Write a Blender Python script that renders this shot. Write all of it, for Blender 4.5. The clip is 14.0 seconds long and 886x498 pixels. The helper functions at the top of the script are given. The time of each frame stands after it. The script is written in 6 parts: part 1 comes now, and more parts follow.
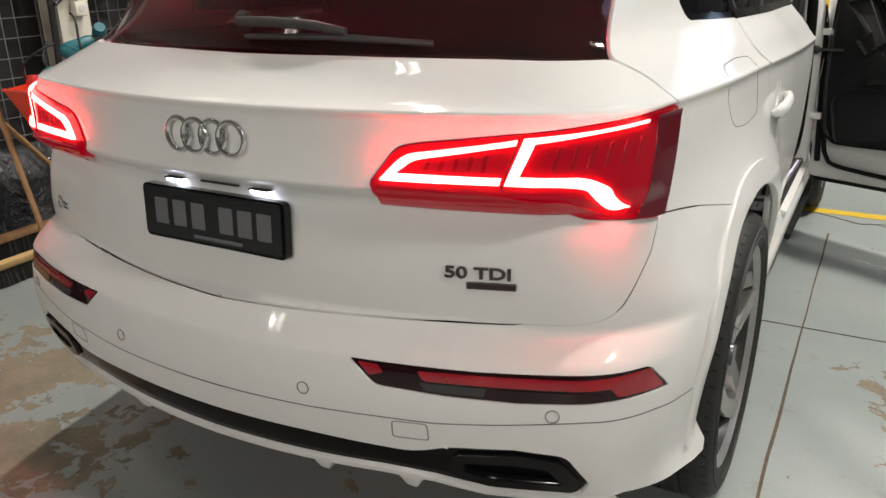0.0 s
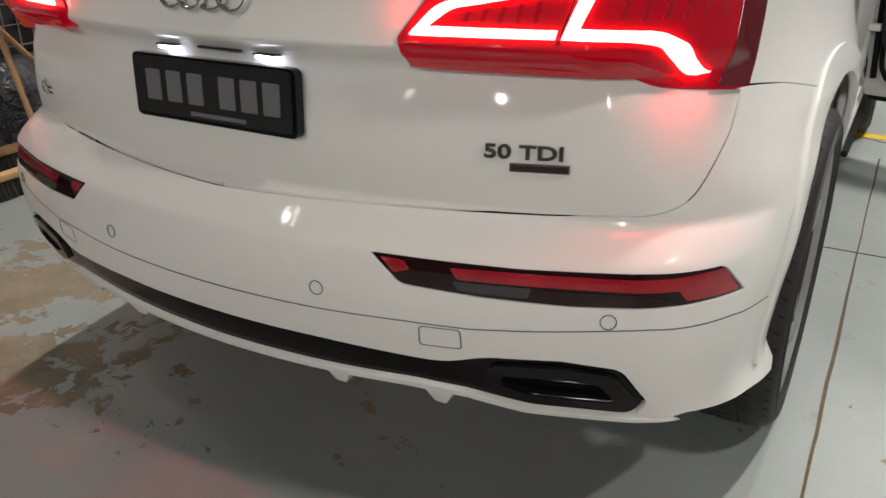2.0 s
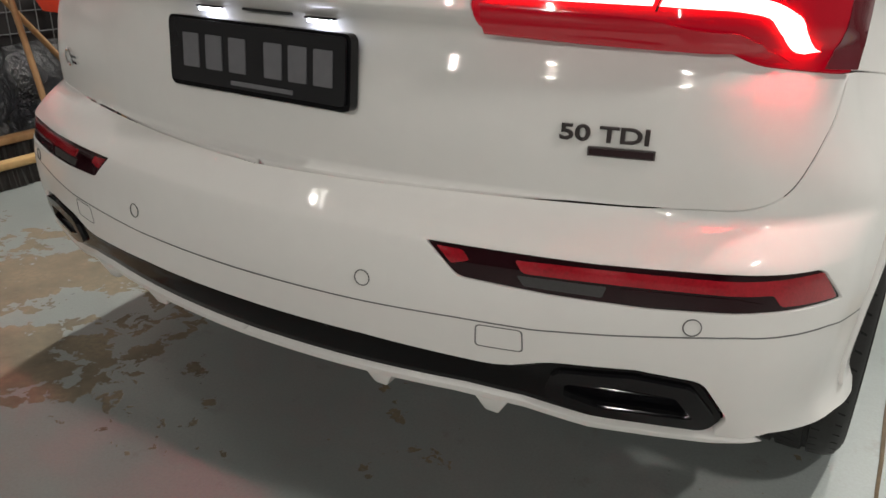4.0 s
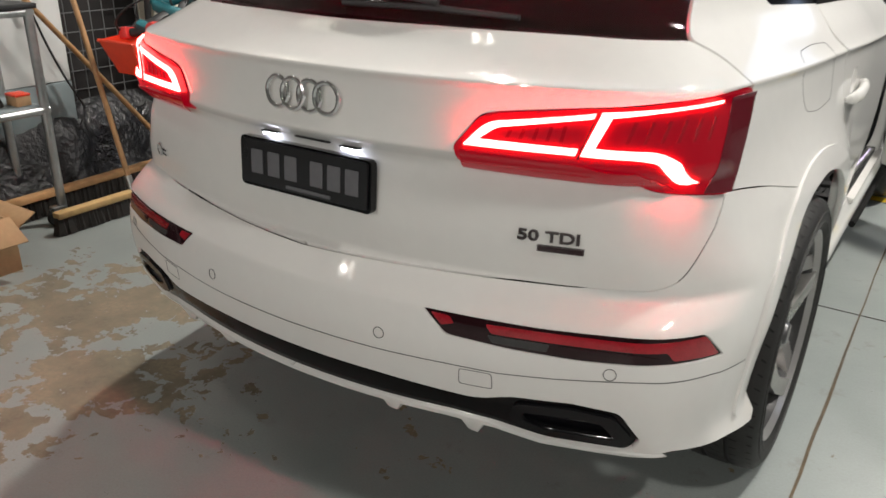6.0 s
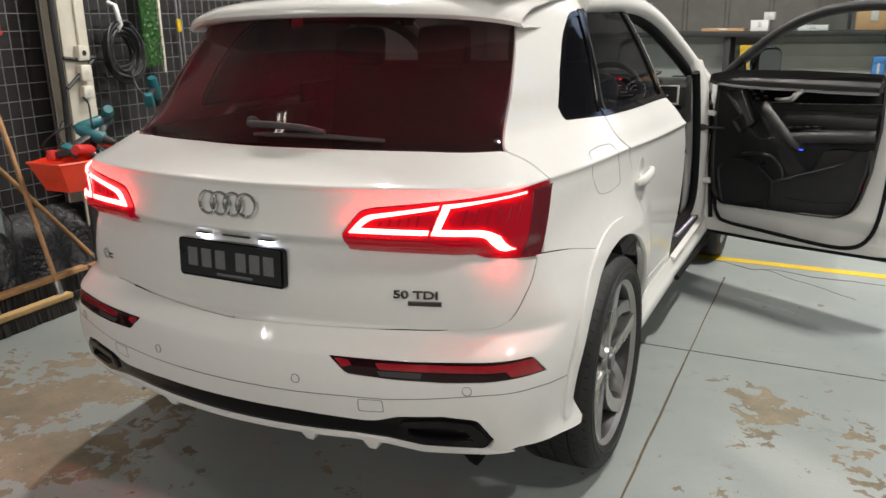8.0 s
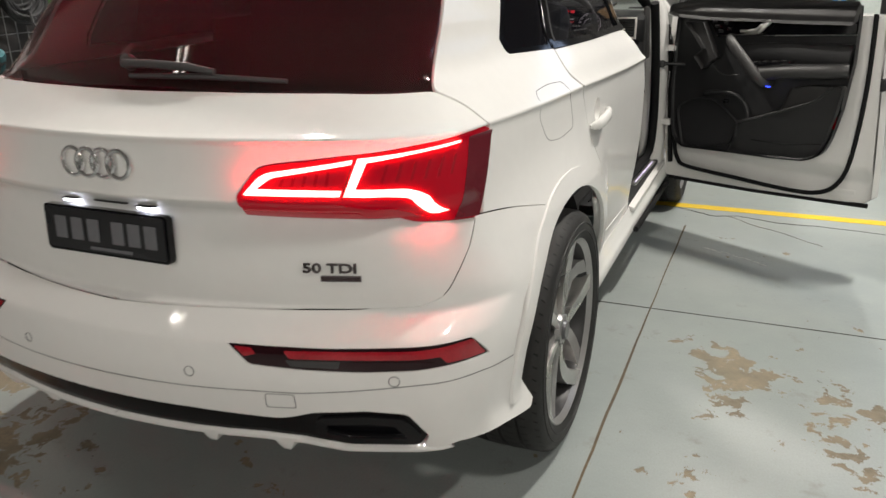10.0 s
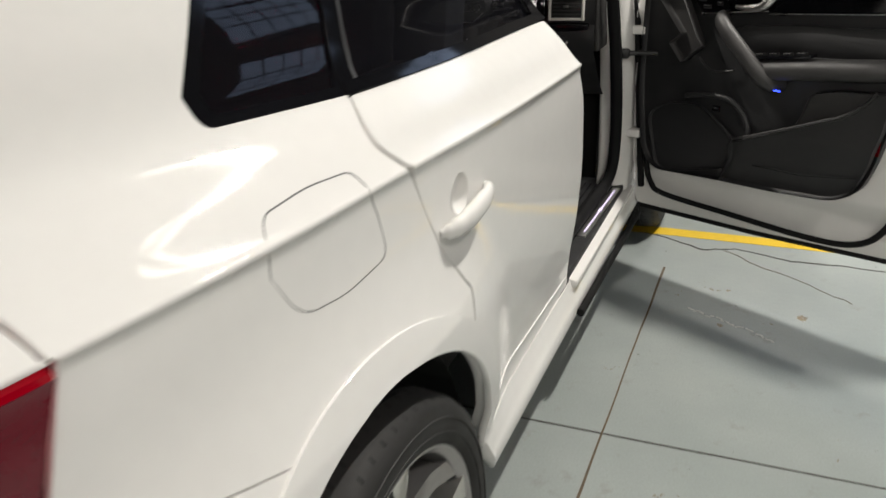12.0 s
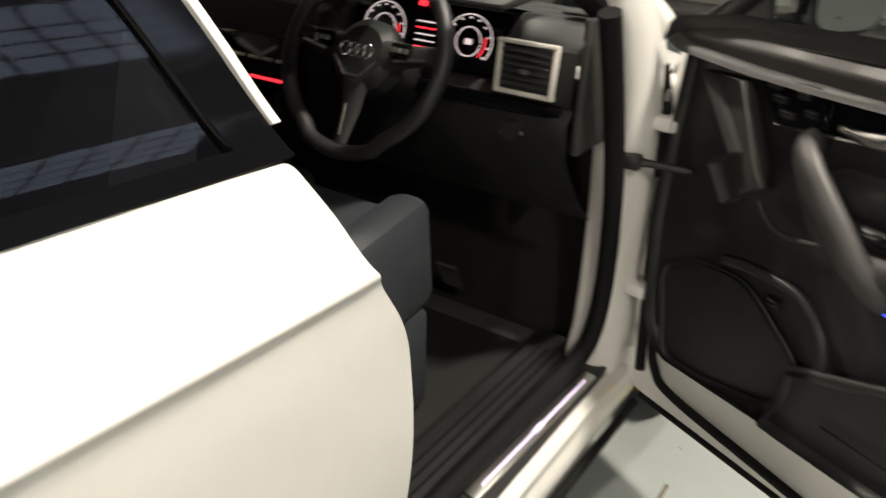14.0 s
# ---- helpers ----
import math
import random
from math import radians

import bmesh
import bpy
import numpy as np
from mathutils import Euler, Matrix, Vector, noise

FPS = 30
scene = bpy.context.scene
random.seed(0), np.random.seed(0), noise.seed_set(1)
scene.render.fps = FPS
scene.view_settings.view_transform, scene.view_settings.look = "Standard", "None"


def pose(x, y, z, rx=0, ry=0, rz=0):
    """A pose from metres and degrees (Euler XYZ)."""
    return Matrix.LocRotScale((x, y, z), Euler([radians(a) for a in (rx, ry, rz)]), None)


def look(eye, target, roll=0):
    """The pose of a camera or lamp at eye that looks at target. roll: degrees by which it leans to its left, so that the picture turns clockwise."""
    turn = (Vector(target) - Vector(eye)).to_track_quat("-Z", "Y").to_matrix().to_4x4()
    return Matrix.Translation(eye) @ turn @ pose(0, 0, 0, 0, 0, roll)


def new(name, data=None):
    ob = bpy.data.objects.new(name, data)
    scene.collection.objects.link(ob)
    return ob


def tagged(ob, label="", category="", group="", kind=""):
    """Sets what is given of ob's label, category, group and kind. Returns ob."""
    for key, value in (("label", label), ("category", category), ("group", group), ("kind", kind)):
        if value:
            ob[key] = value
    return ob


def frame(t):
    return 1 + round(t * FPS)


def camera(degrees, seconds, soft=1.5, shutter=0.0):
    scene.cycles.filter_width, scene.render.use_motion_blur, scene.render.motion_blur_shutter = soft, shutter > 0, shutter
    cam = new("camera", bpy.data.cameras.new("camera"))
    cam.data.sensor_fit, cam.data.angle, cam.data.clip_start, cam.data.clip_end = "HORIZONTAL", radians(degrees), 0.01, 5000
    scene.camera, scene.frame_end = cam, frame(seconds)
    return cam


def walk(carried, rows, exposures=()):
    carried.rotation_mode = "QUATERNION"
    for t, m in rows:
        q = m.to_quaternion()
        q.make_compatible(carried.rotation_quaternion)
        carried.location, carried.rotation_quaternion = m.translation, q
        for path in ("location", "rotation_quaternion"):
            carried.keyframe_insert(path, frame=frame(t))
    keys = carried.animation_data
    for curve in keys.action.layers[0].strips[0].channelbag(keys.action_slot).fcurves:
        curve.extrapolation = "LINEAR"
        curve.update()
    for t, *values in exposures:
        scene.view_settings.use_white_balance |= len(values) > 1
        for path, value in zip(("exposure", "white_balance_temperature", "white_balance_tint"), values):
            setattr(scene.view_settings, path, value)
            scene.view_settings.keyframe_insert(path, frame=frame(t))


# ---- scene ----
# ---- camera and its walk ----
cam = camera(58.7, 14.0, shutter=0.4)
PATH = [
    (0, (1.169, -1.003, 1.349), (0.252, 0.634, 0.659), -1.2),
    (0.5, (1.152, -0.989, 1.308), (0.23, 0.64, 0.604), -1.4),
    (1, (1.119, -0.96, 1.255), (0.194, 0.66, 0.535), -1.0),
    (1.5, (1.089, -0.91, 1.224), (0.173, 0.682, 0.431), -0.7),
    (2, (1.05, -0.875, 1.172), (0.128, 0.698, 0.35), -0.8),
    (2.5, (0.996, -0.841, 1.134), (0.068, 0.728, 0.311), -0.2),
    (3, (0.94, -0.831, 1.088), (0.034, 0.77, 0.303), 1.2),
    (3.2, (0.913, -0.829, 1.073), (0.016, 0.777, 0.289), 1.2),
    (5.3, (1.035, -0.933, 1.203), (0.008, 0.599, 0.428), 1.5),
    (5.5, (1.079, -0.967, 1.264), (0.049, 0.56, 0.484), 1.2),
    (6, (1.187, -1.116, 1.373), (0.17, 0.426, 0.608), 0.9),
    (6.5, (1.303, -1.273, 1.462), (0.329, 0.337, 0.785), 0.6),
    (7, (1.445, -1.405, 1.51), (0.488, 0.242, 0.9), 0.5),
    (7.5, (1.541, -1.533, 1.518), (0.61, 0.141, 0.943), -0.1),
    (7.7, (1.546, -1.578, 1.521), (0.644, 0.119, 0.967), -0.5),
    (9.8, (1.474, -1.32, 1.447), (0.727, 0.414, 0.788), -1.6),
    (10, (1.464, -1.218, 1.448), (0.715, 0.505, 0.765), -1.5),
    (10.5, (1.404, -0.919, 1.446), (0.7, 0.808, 0.726), -2.4),
    (11, (1.434, -0.592, 1.441), (0.743, 1.132, 0.7), -3.1),
    (11.5, (1.449, -0.241, 1.44), (0.712, 1.452, 0.672), -2.3),
    (12, (1.413, 0.112, 1.446), (0.665, 1.788, 0.652), -3.1),
    (12.5, (1.462, 0.48, 1.433), (0.694, 2.145, 0.633), -1.5),
    (13, (1.463, 0.837, 1.434), (0.724, 2.508, 0.622), 0.8),
    (13.5, (1.422, 1.191, 1.447), (0.729, 2.878, 0.627), 0.7),
    (14, (1.371, 1.515, 1.44), (0.414, 3.048, 0.584), 3.3),
]
EXPOSURE = [(0, .12, 6450, 10), (3.2, .10, 6400, 10), (7.7, .12, 6400, 10), (10, .12, 6480, 10), (11.5, -.03, 6480, 10), (12.5, -.01, 6450, 10), (13.2, .10, 6800, 10), (14, .42, 7050, 10)]
walk(cam, [(t, look(eye, target, roll)) for t, eye, target, roll in PATH], EXPOSURE)
# ---- light: a dim workshop hall with rows of ceiling tubes ----
world = bpy.data.worlds.new("hall")
scene.world = world
world.use_nodes = True
world.node_tree.nodes["Background"].inputs[0].default_value = (.66, .70, .78, 1)
world.node_tree.nodes["Background"].inputs[1].default_value = .10



def lamp(x, y, z, sx, sy, watts, colour, rx=0, name="tube_light"):
    data = bpy.data.lights.new(name, "AREA")
    data.shape, data.size, data.size_y, data.energy, data.color = "RECTANGLE", sx, sy, watts, colour
    ob = new(name, data)
    ob.matrix_world = pose(x, y, z, rx)
    return ob


WARM = (1, .95, .87)
LAMP_HEIGHT = 4.3
# (x, y, tilt, watts): battens over the bays, and an added unseen row behind the camera, tilted to light the car's tail
TUBES = [(-1.3, 2.7, 0, 150), (2.2, 2.9, 0, 190), (3.6, -.2, 0, 85), (-1.2, 5.6, 0, 60), (-2.2, -.8, 0, 8), (1.5, 6.2, 0, 80), (-1.2, -8.6, 62, 75), (1.4, -8.9, 62, 115), (4.6, -8.0, 62, 105)]
for tx, ty, tilt, watts in TUBES:
    lamp(tx, ty + (.07 if tilt else 0), LAMP_HEIGHT - .06, .07, .45, watts, WARM, tilt)
# ---- materials ----
def material(name):
    m = bpy.data.materials.new(name)
    m.use_nodes = True
    return m, m.node_tree.nodes, m.node_tree.links, m.node_tree.nodes["Principled BSDF"]


def plain(name, colour, rough=.5, metal=0.0, coat=0.0, grain=0.0, size=60.0, bump=0.0, glow=None, power=0.0, spec=.5):
    """A surface with fine two-scale variation in tone, roughness and relief."""
    m, nodes, links, b = material(name)
    b.inputs["Base Color"].default_value = (*colour, 1)
    b.inputs["Roughness"].default_value, b.inputs["Metallic"].default_value = rough, metal
    b.inputs["Coat Weight"].default_value, b.inputs["Coat Roughness"].default_value = coat, .04
    b.inputs["Specular IOR Level"].default_value = spec
    if grain or bump:
        where = nodes.new("ShaderNodeTexCoord")
        fine, wide = nodes.new("ShaderNodeTexNoise"), nodes.new("ShaderNodeTexNoise")
        fine.inputs["Scale"].default_value, wide.inputs["Scale"].default_value = size, size / 14
        fine.inputs["Detail"].default_value = wide.inputs["Detail"].default_value = 3
        for n in (fine, wide):
            links.new(where.outputs["Object"], n.inputs["Vector"])
        both = nodes.new("ShaderNodeMath")
        both.operation = "ADD"
        links.new(fine.outputs["Fac"], both.inputs[0])
        links.new(wide.outputs["Fac"], both.inputs[1])
        if grain:
            tone = nodes.new("ShaderNodeMapRange")
            for i, v in zip((1, 2, 3, 4), (.6, 1.4, 1 - grain, 1 + grain)):
                tone.inputs[i].default_value = v
            links.new(both.outputs[0], tone.inputs[0])
            mul = nodes.new("ShaderNodeVectorMath")
            mul.operation = "SCALE"
            mul.inputs[0].default_value = colour
            links.new(tone.outputs[0], mul.inputs["Scale"])
            links.new(mul.outputs[0], b.inputs["Base Color"])
            gloss = nodes.new("ShaderNodeMapRange")
            for i, v in zip((1, 2, 3, 4), (.6, 1.4, max(0, rough - .5 * grain), min(1, rough + .5 * grain))):
                gloss.inputs[i].default_value = v
            links.new(wide.outputs["Fac"], gloss.inputs[0])
            gloss.inputs[1].default_value, gloss.inputs[2].default_value = .3, .7
            links.new(gloss.outputs[0], b.inputs["Roughness"])
        if bump:
            bm = nodes.new("ShaderNodeBump")
            bm.inputs["Strength"].default_value, bm.inputs["Distance"].default_value = .5, bump
            links.new(fine.outputs["Fac"], bm.inputs["Height"])
            links.new(bm.outputs[0], b.inputs["Normal"])
    if glow:
        b.inputs["Emission Color"].default_value, b.inputs["Emission Strength"].default_value = (*glow, 1), power
    return m


PAINT = plain("pearl_white_paint", (.70, .69, .67), .62, 0, .8, .02, 30, spec=.25)
BLACK_GLOSS = plain("gloss_black_trim", (.004, .004, .005), .10, 0, .0, .03, 20, spec=.3)
DIFF_BLACK = plain("polished_black_trim", (.0035, .0035, .004), .12, 0, 0, .05, 30, spec=.22)
# red light of the lamp added behind the rear glass
BRAKE_GLOW = plain("assumed_brake_glow", (.5, .01, .01), .3, glow=(1, .02, .07), power=300)
BLACK = plain("black_plastic", (.012, .012, .013), .55, grain=.15, size=200, bump=.0004)
DARK = plain("unlit_hollow", (.006, .006, .006), .9, grain=.1)
RUBBER = plain("tyre_rubber", (.011, .0105, .010), .66, grain=.25, size=90, bump=.0005)
SEAL = plain("rubber_seal", (.006, .006, .0065), .7, grain=.1, size=80, spec=.2)
CHROME = plain("chrome", (.82, .82, .83), .07, 1.0, grain=.03, size=40)
BADGE = plain("dark_chrome", (.10, .085, .085), .28, 1.0, grain=.05, size=40)
SEAM_GREY = plain("shut_line", (.13, .13, .13), .7, grain=.1)
ALLOY = plain("machined_alloy", (.74, .73, .71), .27, 1.0, grain=.08, size=50)
DARKMETAL = plain("dark_wheel_paint", (.030, .029, .030), .42, .3, .2, .08, 60)
SILVER = plain("silver_wheel_paint", (.36, .35, .345), .38, .7, .3, .08, 60)
GUNMETAL = plain("grey_wheel_paint", (.10, .10, .105), .35, .6, .5, .08, 60)
LEATHER = plain("black_soft_trim", (.015, .015, .016), .5, grain=.2, size=260, bump=.0008)
TRIM_GREY = plain("dark_grey_trim", (.031, .030, .030), .52, grain=.2, size=300, bump=.0008)
ALU = plain("brushed_aluminium", (.68, .67, .65), .3, 1.0, grain=.08, size=120)
STEEL = plain("galvanised_steel", (.42, .44, .44), .38, .9, grain=.2, size=30, bump=.0004)
CARPET = plain("grey_carpet", (.05, .05, .052), .95, grain=.4, size=400, bump=.003)
PLATE_BLACK = plain("plate_black", (.010, .010, .012), .3, 0, .3, .1, 60)
PLATE_GREY = plain("plate_bars", (.13, .13, .14), .4, grain=.1, size=60)
LAMP_RED = plain("red_lamp_lens", (.11, .0004, .003), .45, 0, .35, .15, 40, glow=(1, .0, .026), power=.20, spec=.1)
LAMP_DEEP = plain("deep_red_lens", (.10, .002, .006), .10, 0, .15, .15, 40, glow=(1, .0, .022), power=.16)
LAMP_SIDE = plain("dark_red_side_lens", (.06, .002, .008), .10, 0, .6, .2, 40, glow=(1, .0, .03), power=.03)
LAMP_CELL = plain("dark_red_cell", (.10, .002, .006), .2, 0, .2, .2, 40, glow=(1, .0, .02), power=.14)
LAMP_SMOKE = plain("smoked_lens", (.016, .002, .004), .1, 0, .25, .2, 40, spec=.4)
REFLECTOR = plain("red_reflector", (.30, .004, .012), .12, 0, 1.0, .3, 240, bump=.0012)
GLOW = plain("lit_tail_lamp", (.8, .2, .15), .3, glow=(1, .022, .020), power=72)
PLATE_GLOW = plain("lit_plate_lamp", (.9, .9, .95), .3, glow=(.80, .84, 1), power=22)
RED_DIAL = plain("lit_red_dial", (.5, .02, .02), .4, glow=(1, .03, .05), power=1.6)
WHITE_DIAL = plain("lit_white_dial", (.5, .5, .5), .4, glow=(1, .85, .9), power=.6)
SATIN = plain("satin_silver_plastic", (.62, .60, .56), .38, .25, grain=.06, size=90)
BLUE_GLOW = plain("lit_blue_strip", (.02, .05, .5), .4, glow=(.03, .06, 1), power=5)
ORANGE = plain("orange_plastic", (.80, .060, .022), .38, grain=.08, size=30)
TEAL = plain("teal_plastic", (.008, .10, .12), .45, grain=.15, size=60)
CREAM = plain("cream_steel_paint", (.55, .52, .44), .5, grain=.14, size=12, bump=.0006)
WOOD = plain("worn_pine", (.36, .20, .085), .6, grain=.3, size=26, bump=.0006)
PINE = plain("pale_pine", (.50, .33, .14), .6, grain=.2, size=30)
BRISTLE = plain("dark_bristle", (.018, .016, .014), .9, grain=.4, size=300, bump=.002)
CARD = plain("cardboard", (.40, .25, .13), .85, grain=.12, size=40, bump=.0005)
BOARD = plain("white_board", (.62, .63, .62), .6, grain=.1, size=9)
BLUEGREY = plain("grey_blue_paint", (.20, .24, .25), .6, grain=.12, size=12)
YELLOW = plain("yellow_paint", (.60, .40, .01), .6, grain=.1, size=40)
LEAF = plain("artificial_leaf", (.03, .11, .02), .6, grain=.4, size=50)
WALL_DARK = plain("black_backing_cloth", (.016, .014, .014), .75, grain=.5, size=8, bump=.004)
WIRE = plain("grid_wire", (.20, .20, .205), .45, .3, grain=.2, size=60)
POLY = plain("black_polythene", (.006, .006, .007), .33, grain=.3, size=34, bump=.03, spec=.3)
HALL_WALL = plain("hall_cladding", (.13, .125, .115), .7, grain=.25, size=5, bump=.002)
# for the unseen south and east walls, toned to bounce fill light
PALE_WALL = plain("bounce_wall", (.26, .265, .255), .65, grain=.12, size=6)
BENCH_PANEL = plain("pale_panel", (.45, .46, .44), .65, grain=.12, size=6)
BLUE = plain("blue_plastic", (.05, .18, .45), .5, grain=.1, size=30)
RED = plain("red_plastic", (.5, .02, .015), .45, grain=.1, size=30)
# plastic raised to dark grey for the light that falls on the wiper
WIPER = plain("dark_grey_wiper_plastic", (.035, .032, .033), .5, grain=.15, size=80)
SILL_GLOW = plain("lit_sill_line", (.6, .55, .7), .3, glow=(.80, .66, 1), power=.55)
SCUFF = plain("white_scuff", (.50, .50, .48), .8, grain=.3, size=60)
LABEL = plain("grey_label", (.45, .45, .44), .6, grain=.1, size=60)
TUBE = plain("lit_tube", (.9, .9, .9), .4, glow=(1, .96, .9), power=14)
PANE = plain("dusty_daylit_pane", (.5, .55, .62), .4, glow=(.55, .70, 1), power=1.6)


def glass(name, tint, haze, see, dust=0.0):
    """Tinted glass: a polished dark surface that lets part of the light through, with a thin film of dust that spreads it."""
    m, nodes, links, b = material(name)
    b.inputs["Base Color"].default_value = (*haze, 1)
    b.inputs["Roughness"].default_value, b.inputs["Specular IOR Level"].default_value = .03, .6
    clear, mix = nodes.new("ShaderNodeBsdfTransparent"), nodes.new("ShaderNodeMixShader")
    clear.inputs[0].default_value = (*tint, 1)
    mix.inputs[0].default_value = see
    links.new(b.outputs[0], mix.inputs[1])
    links.new(clear.outputs[0], mix.inputs[2])
    last = mix
    if dust:
        film, last = nodes.new("ShaderNodeBsdfTranslucent"), nodes.new("ShaderNodeMixShader")
        film.inputs[0].default_value = (.6, .55, .5, 1)
        last.inputs[0].default_value = dust
        links.new(mix.outputs[0], last.inputs[1])
        links.new(film.outputs[0], last.inputs[2])
    links.new(last.outputs[0], nodes["Material Output"].inputs["Surface"])
    return m


# red sheen partly put into the tint; the film catches the added lamp
REAR_GLASS = glass("rear_privacy_glass", (.50, .40, .42), (.012, .010, .010), .38, .09)
PRIVACY = glass("privacy_glass", (.42, .40, .43), (.006, .006, .008), .5)
CLEAR = glass("clear_glass", (.85, .92, .90), (.02, .022, .022), .82)


def floor_paint():
    """Grey-green floor paint, flaking in patches down to tan concrete, with dark specks and stains."""
    m, nodes, links, b = material("flaking_floor_paint")
    where = nodes.new("ShaderNodeTexCoord")

    def tex(scale, detail, rough=.6, warp=0.0):
        n = nodes.new("ShaderNodeTexNoise")
        for key, v in (("Scale", scale), ("Detail", detail), ("Roughness", rough), ("Distortion", warp)):
            n.inputs[key].default_value = v
        links.new(where.outputs["Object"], n.inputs["Vector"])
        return n.outputs["Fac"]

    def step(value, lo, hi, a=0.0, c=1.0):
        n = nodes.new("ShaderNodeMapRange")
        for i, v in zip((1, 2, 3, 4), (lo, hi, a, c)):
            n.inputs[i].default_value = v
        links.new(value, n.inputs[0])
        return n.outputs[0]

    def calc(op, p, q):
        n = nodes.new("ShaderNodeMath")
        n.operation = op
        for i, v in enumerate((p, q)):
            if isinstance(v, (int, float)):
                n.inputs[i].default_value = v
            else:
                links.new(v, n.inputs[i])
        return n.outputs[0]

    def blend(f, p, q):
        n = nodes.new("ShaderNodeMix")
        n.data_type = "RGBA"
        for key, v in ((0, f), (6, p), (7, q)):
            if isinstance(v, tuple):
                n.inputs[key].default_value = (*v, 1)
            else:
                links.new(v, n.inputs[key])
        return n.outputs[2]

    split = nodes.new("ShaderNodeSeparateXYZ")
    links.new(where.outputs["Object"], split.inputs[0])
    worn = None
    # places where tyres have pulled the paint off: (x, y, radius, amount)
    for px, py, r, k in ((-1.35, .40, .85, .23), (-1.0, .10, .75, .20), (-.95, .75, .6, .20), (-.7, -.25, .55, .13), (1.45, 1.52, .36, .19), (1.65, 1.35, .75, .12), (.1, .35, .5, .09), (1.75, 1.85, .35, .12), (1.3, .75, .35, .07)):
        d = calc("POWER", calc("ADD", calc("POWER", calc("SUBTRACT", split.outputs[0], px), 2.0), calc("POWER", calc("SUBTRACT", split.outputs[1], py), 2.0)), .5)
        part = step(d, 0, r, k, 0)
        worn = part if worn is None else calc("MAXIMUM", worn, part)
    flakes = calc("ADD", calc("ADD", calc("MULTIPLY", tex(2.6, 3, .5, .4), .45), calc("MULTIPLY", tex(13, 6, .62, .3), .55)), worn)
    bare = step(flakes, .635, .645)
    soil = step(tex(5, 5), .42, .62)
    concrete = blend(soil, (.27, .225, .155), (.15, .125, .09))
    concrete = blend(step(tex(60, 3), .4, .7), concrete, (.20, .17, .125))
    tone = step(tex(1.3, 4), .3, .7)
    paint = blend(tone, (.235, .265, .258), (.315, .342, .330))
    paint = blend(step(tex(150, 2), .35, .75, 0, .35), paint, (.20, .21, .20))
    paint = blend(step(tex(7, 5, .7), .60, .75, 0, .55), paint, (.16, .15, .12))
    specks = calc("MAXIMUM", step(tex(38, 5, .7, .6), .715, .725), step(tex(11, 5, .68, .5), .705, .712))
    colour = blend(bare, paint, concrete)
    colour = blend(calc("MULTIPLY", specks, .8), colour, (.055, .05, .045))
    links.new(colour, b.inputs["Base Color"])
    links.new(step(bare, 0, 1, .36, .85), b.inputs["Roughness"])
    bump = nodes.new("ShaderNodeBump")
    bump.inputs["Strength"].default_value, bump.inputs["Distance"].default_value = .6, .0025
    links.new(calc("SUBTRACT", calc("MULTIPLY", tex(40, 4), .4), bare), bump.inputs["Height"])
    links.new(bump.outputs[0], b.inputs["Normal"])
    return m


FLOOR = floor_paint()
JOINT = plain("dirty_joint", (.10, .072, .042), .9, grain=.5, size=30, bump=.002)
CRACK = plain("floor_crack", (.030, .026, .022), .9, grain=.4, size=30)
# ---- building blocks ----
from mathutils.geometry import delaunay_2d_cdt


def put(name, verts, faces, mat, parent=None, label="", smooth=False, normals=None):
    """One mesh object from numbers, under a thing or a part."""
    me = bpy.data.meshes.new(name)
    me.from_pydata([tuple(map(float, v)) for v in verts], [], [tuple(map(int, f)) for f in faces])
    me.materials.append(mat)
    if smooth:
        me.polygons.foreach_set("use_smooth", [True] * len(me.polygons))
    me.update()
    if normals is not None:
        me.normals_split_custom_set_from_vertices([tuple(map(float, n)) for n in normals])
    ob = new(name, me)
    if parent:
        ob.parent = parent
    if label:
        ob["label"] = label
    return ob


def part(name, bm, mat, parent=None, label="", smooth=False):
    me = bpy.data.meshes.new(name)
    bmesh.ops.recalc_face_normals(bm, faces=bm.faces)
    bm.to_mesh(me)
    bm.free()
    me.materials.append(mat)
    if smooth:
        me.polygons.foreach_set("use_smooth", [True] * len(me.polygons))
    ob = new(name, me)
    if parent:
        ob.parent = parent
    if label:
        ob["label"] = label
    return ob


def soften(ob, angle=35):
    ob.data.polygons.foreach_set("use_smooth", [True] * len(ob.data.polygons))
    ob.data.set_sharp_from_angle(angle=radians(angle))
    return ob


def thing(name, label, category, group="", kind="", at=(0, 0, 0)):
    ob = new(name)
    ob.location = at
    return tagged(ob, label, category, group, kind)


def box(name, size, centre, mat, parent=None, turn=(0, 0, 0), bevel=.004, label="", taper=1.0):
    bm = bmesh.new()
    bmesh.ops.create_cube(bm, size=1)
    for v in bm.verts:
        k = taper if v.co.z > 0 else 1
        v.co = Vector((v.co.x * size[0] * k, v.co.y * size[1] * k, v.co.z * size[2]))
    if bevel:
        bmesh.ops.bevel(bm, geom=bm.edges[:], offset=min(bevel, min(size) * .45), segments=2, affect="EDGES", profile=.5)
    bm.transform(pose(*centre, *turn))
    return soften(part(name, bm, mat, parent, label))


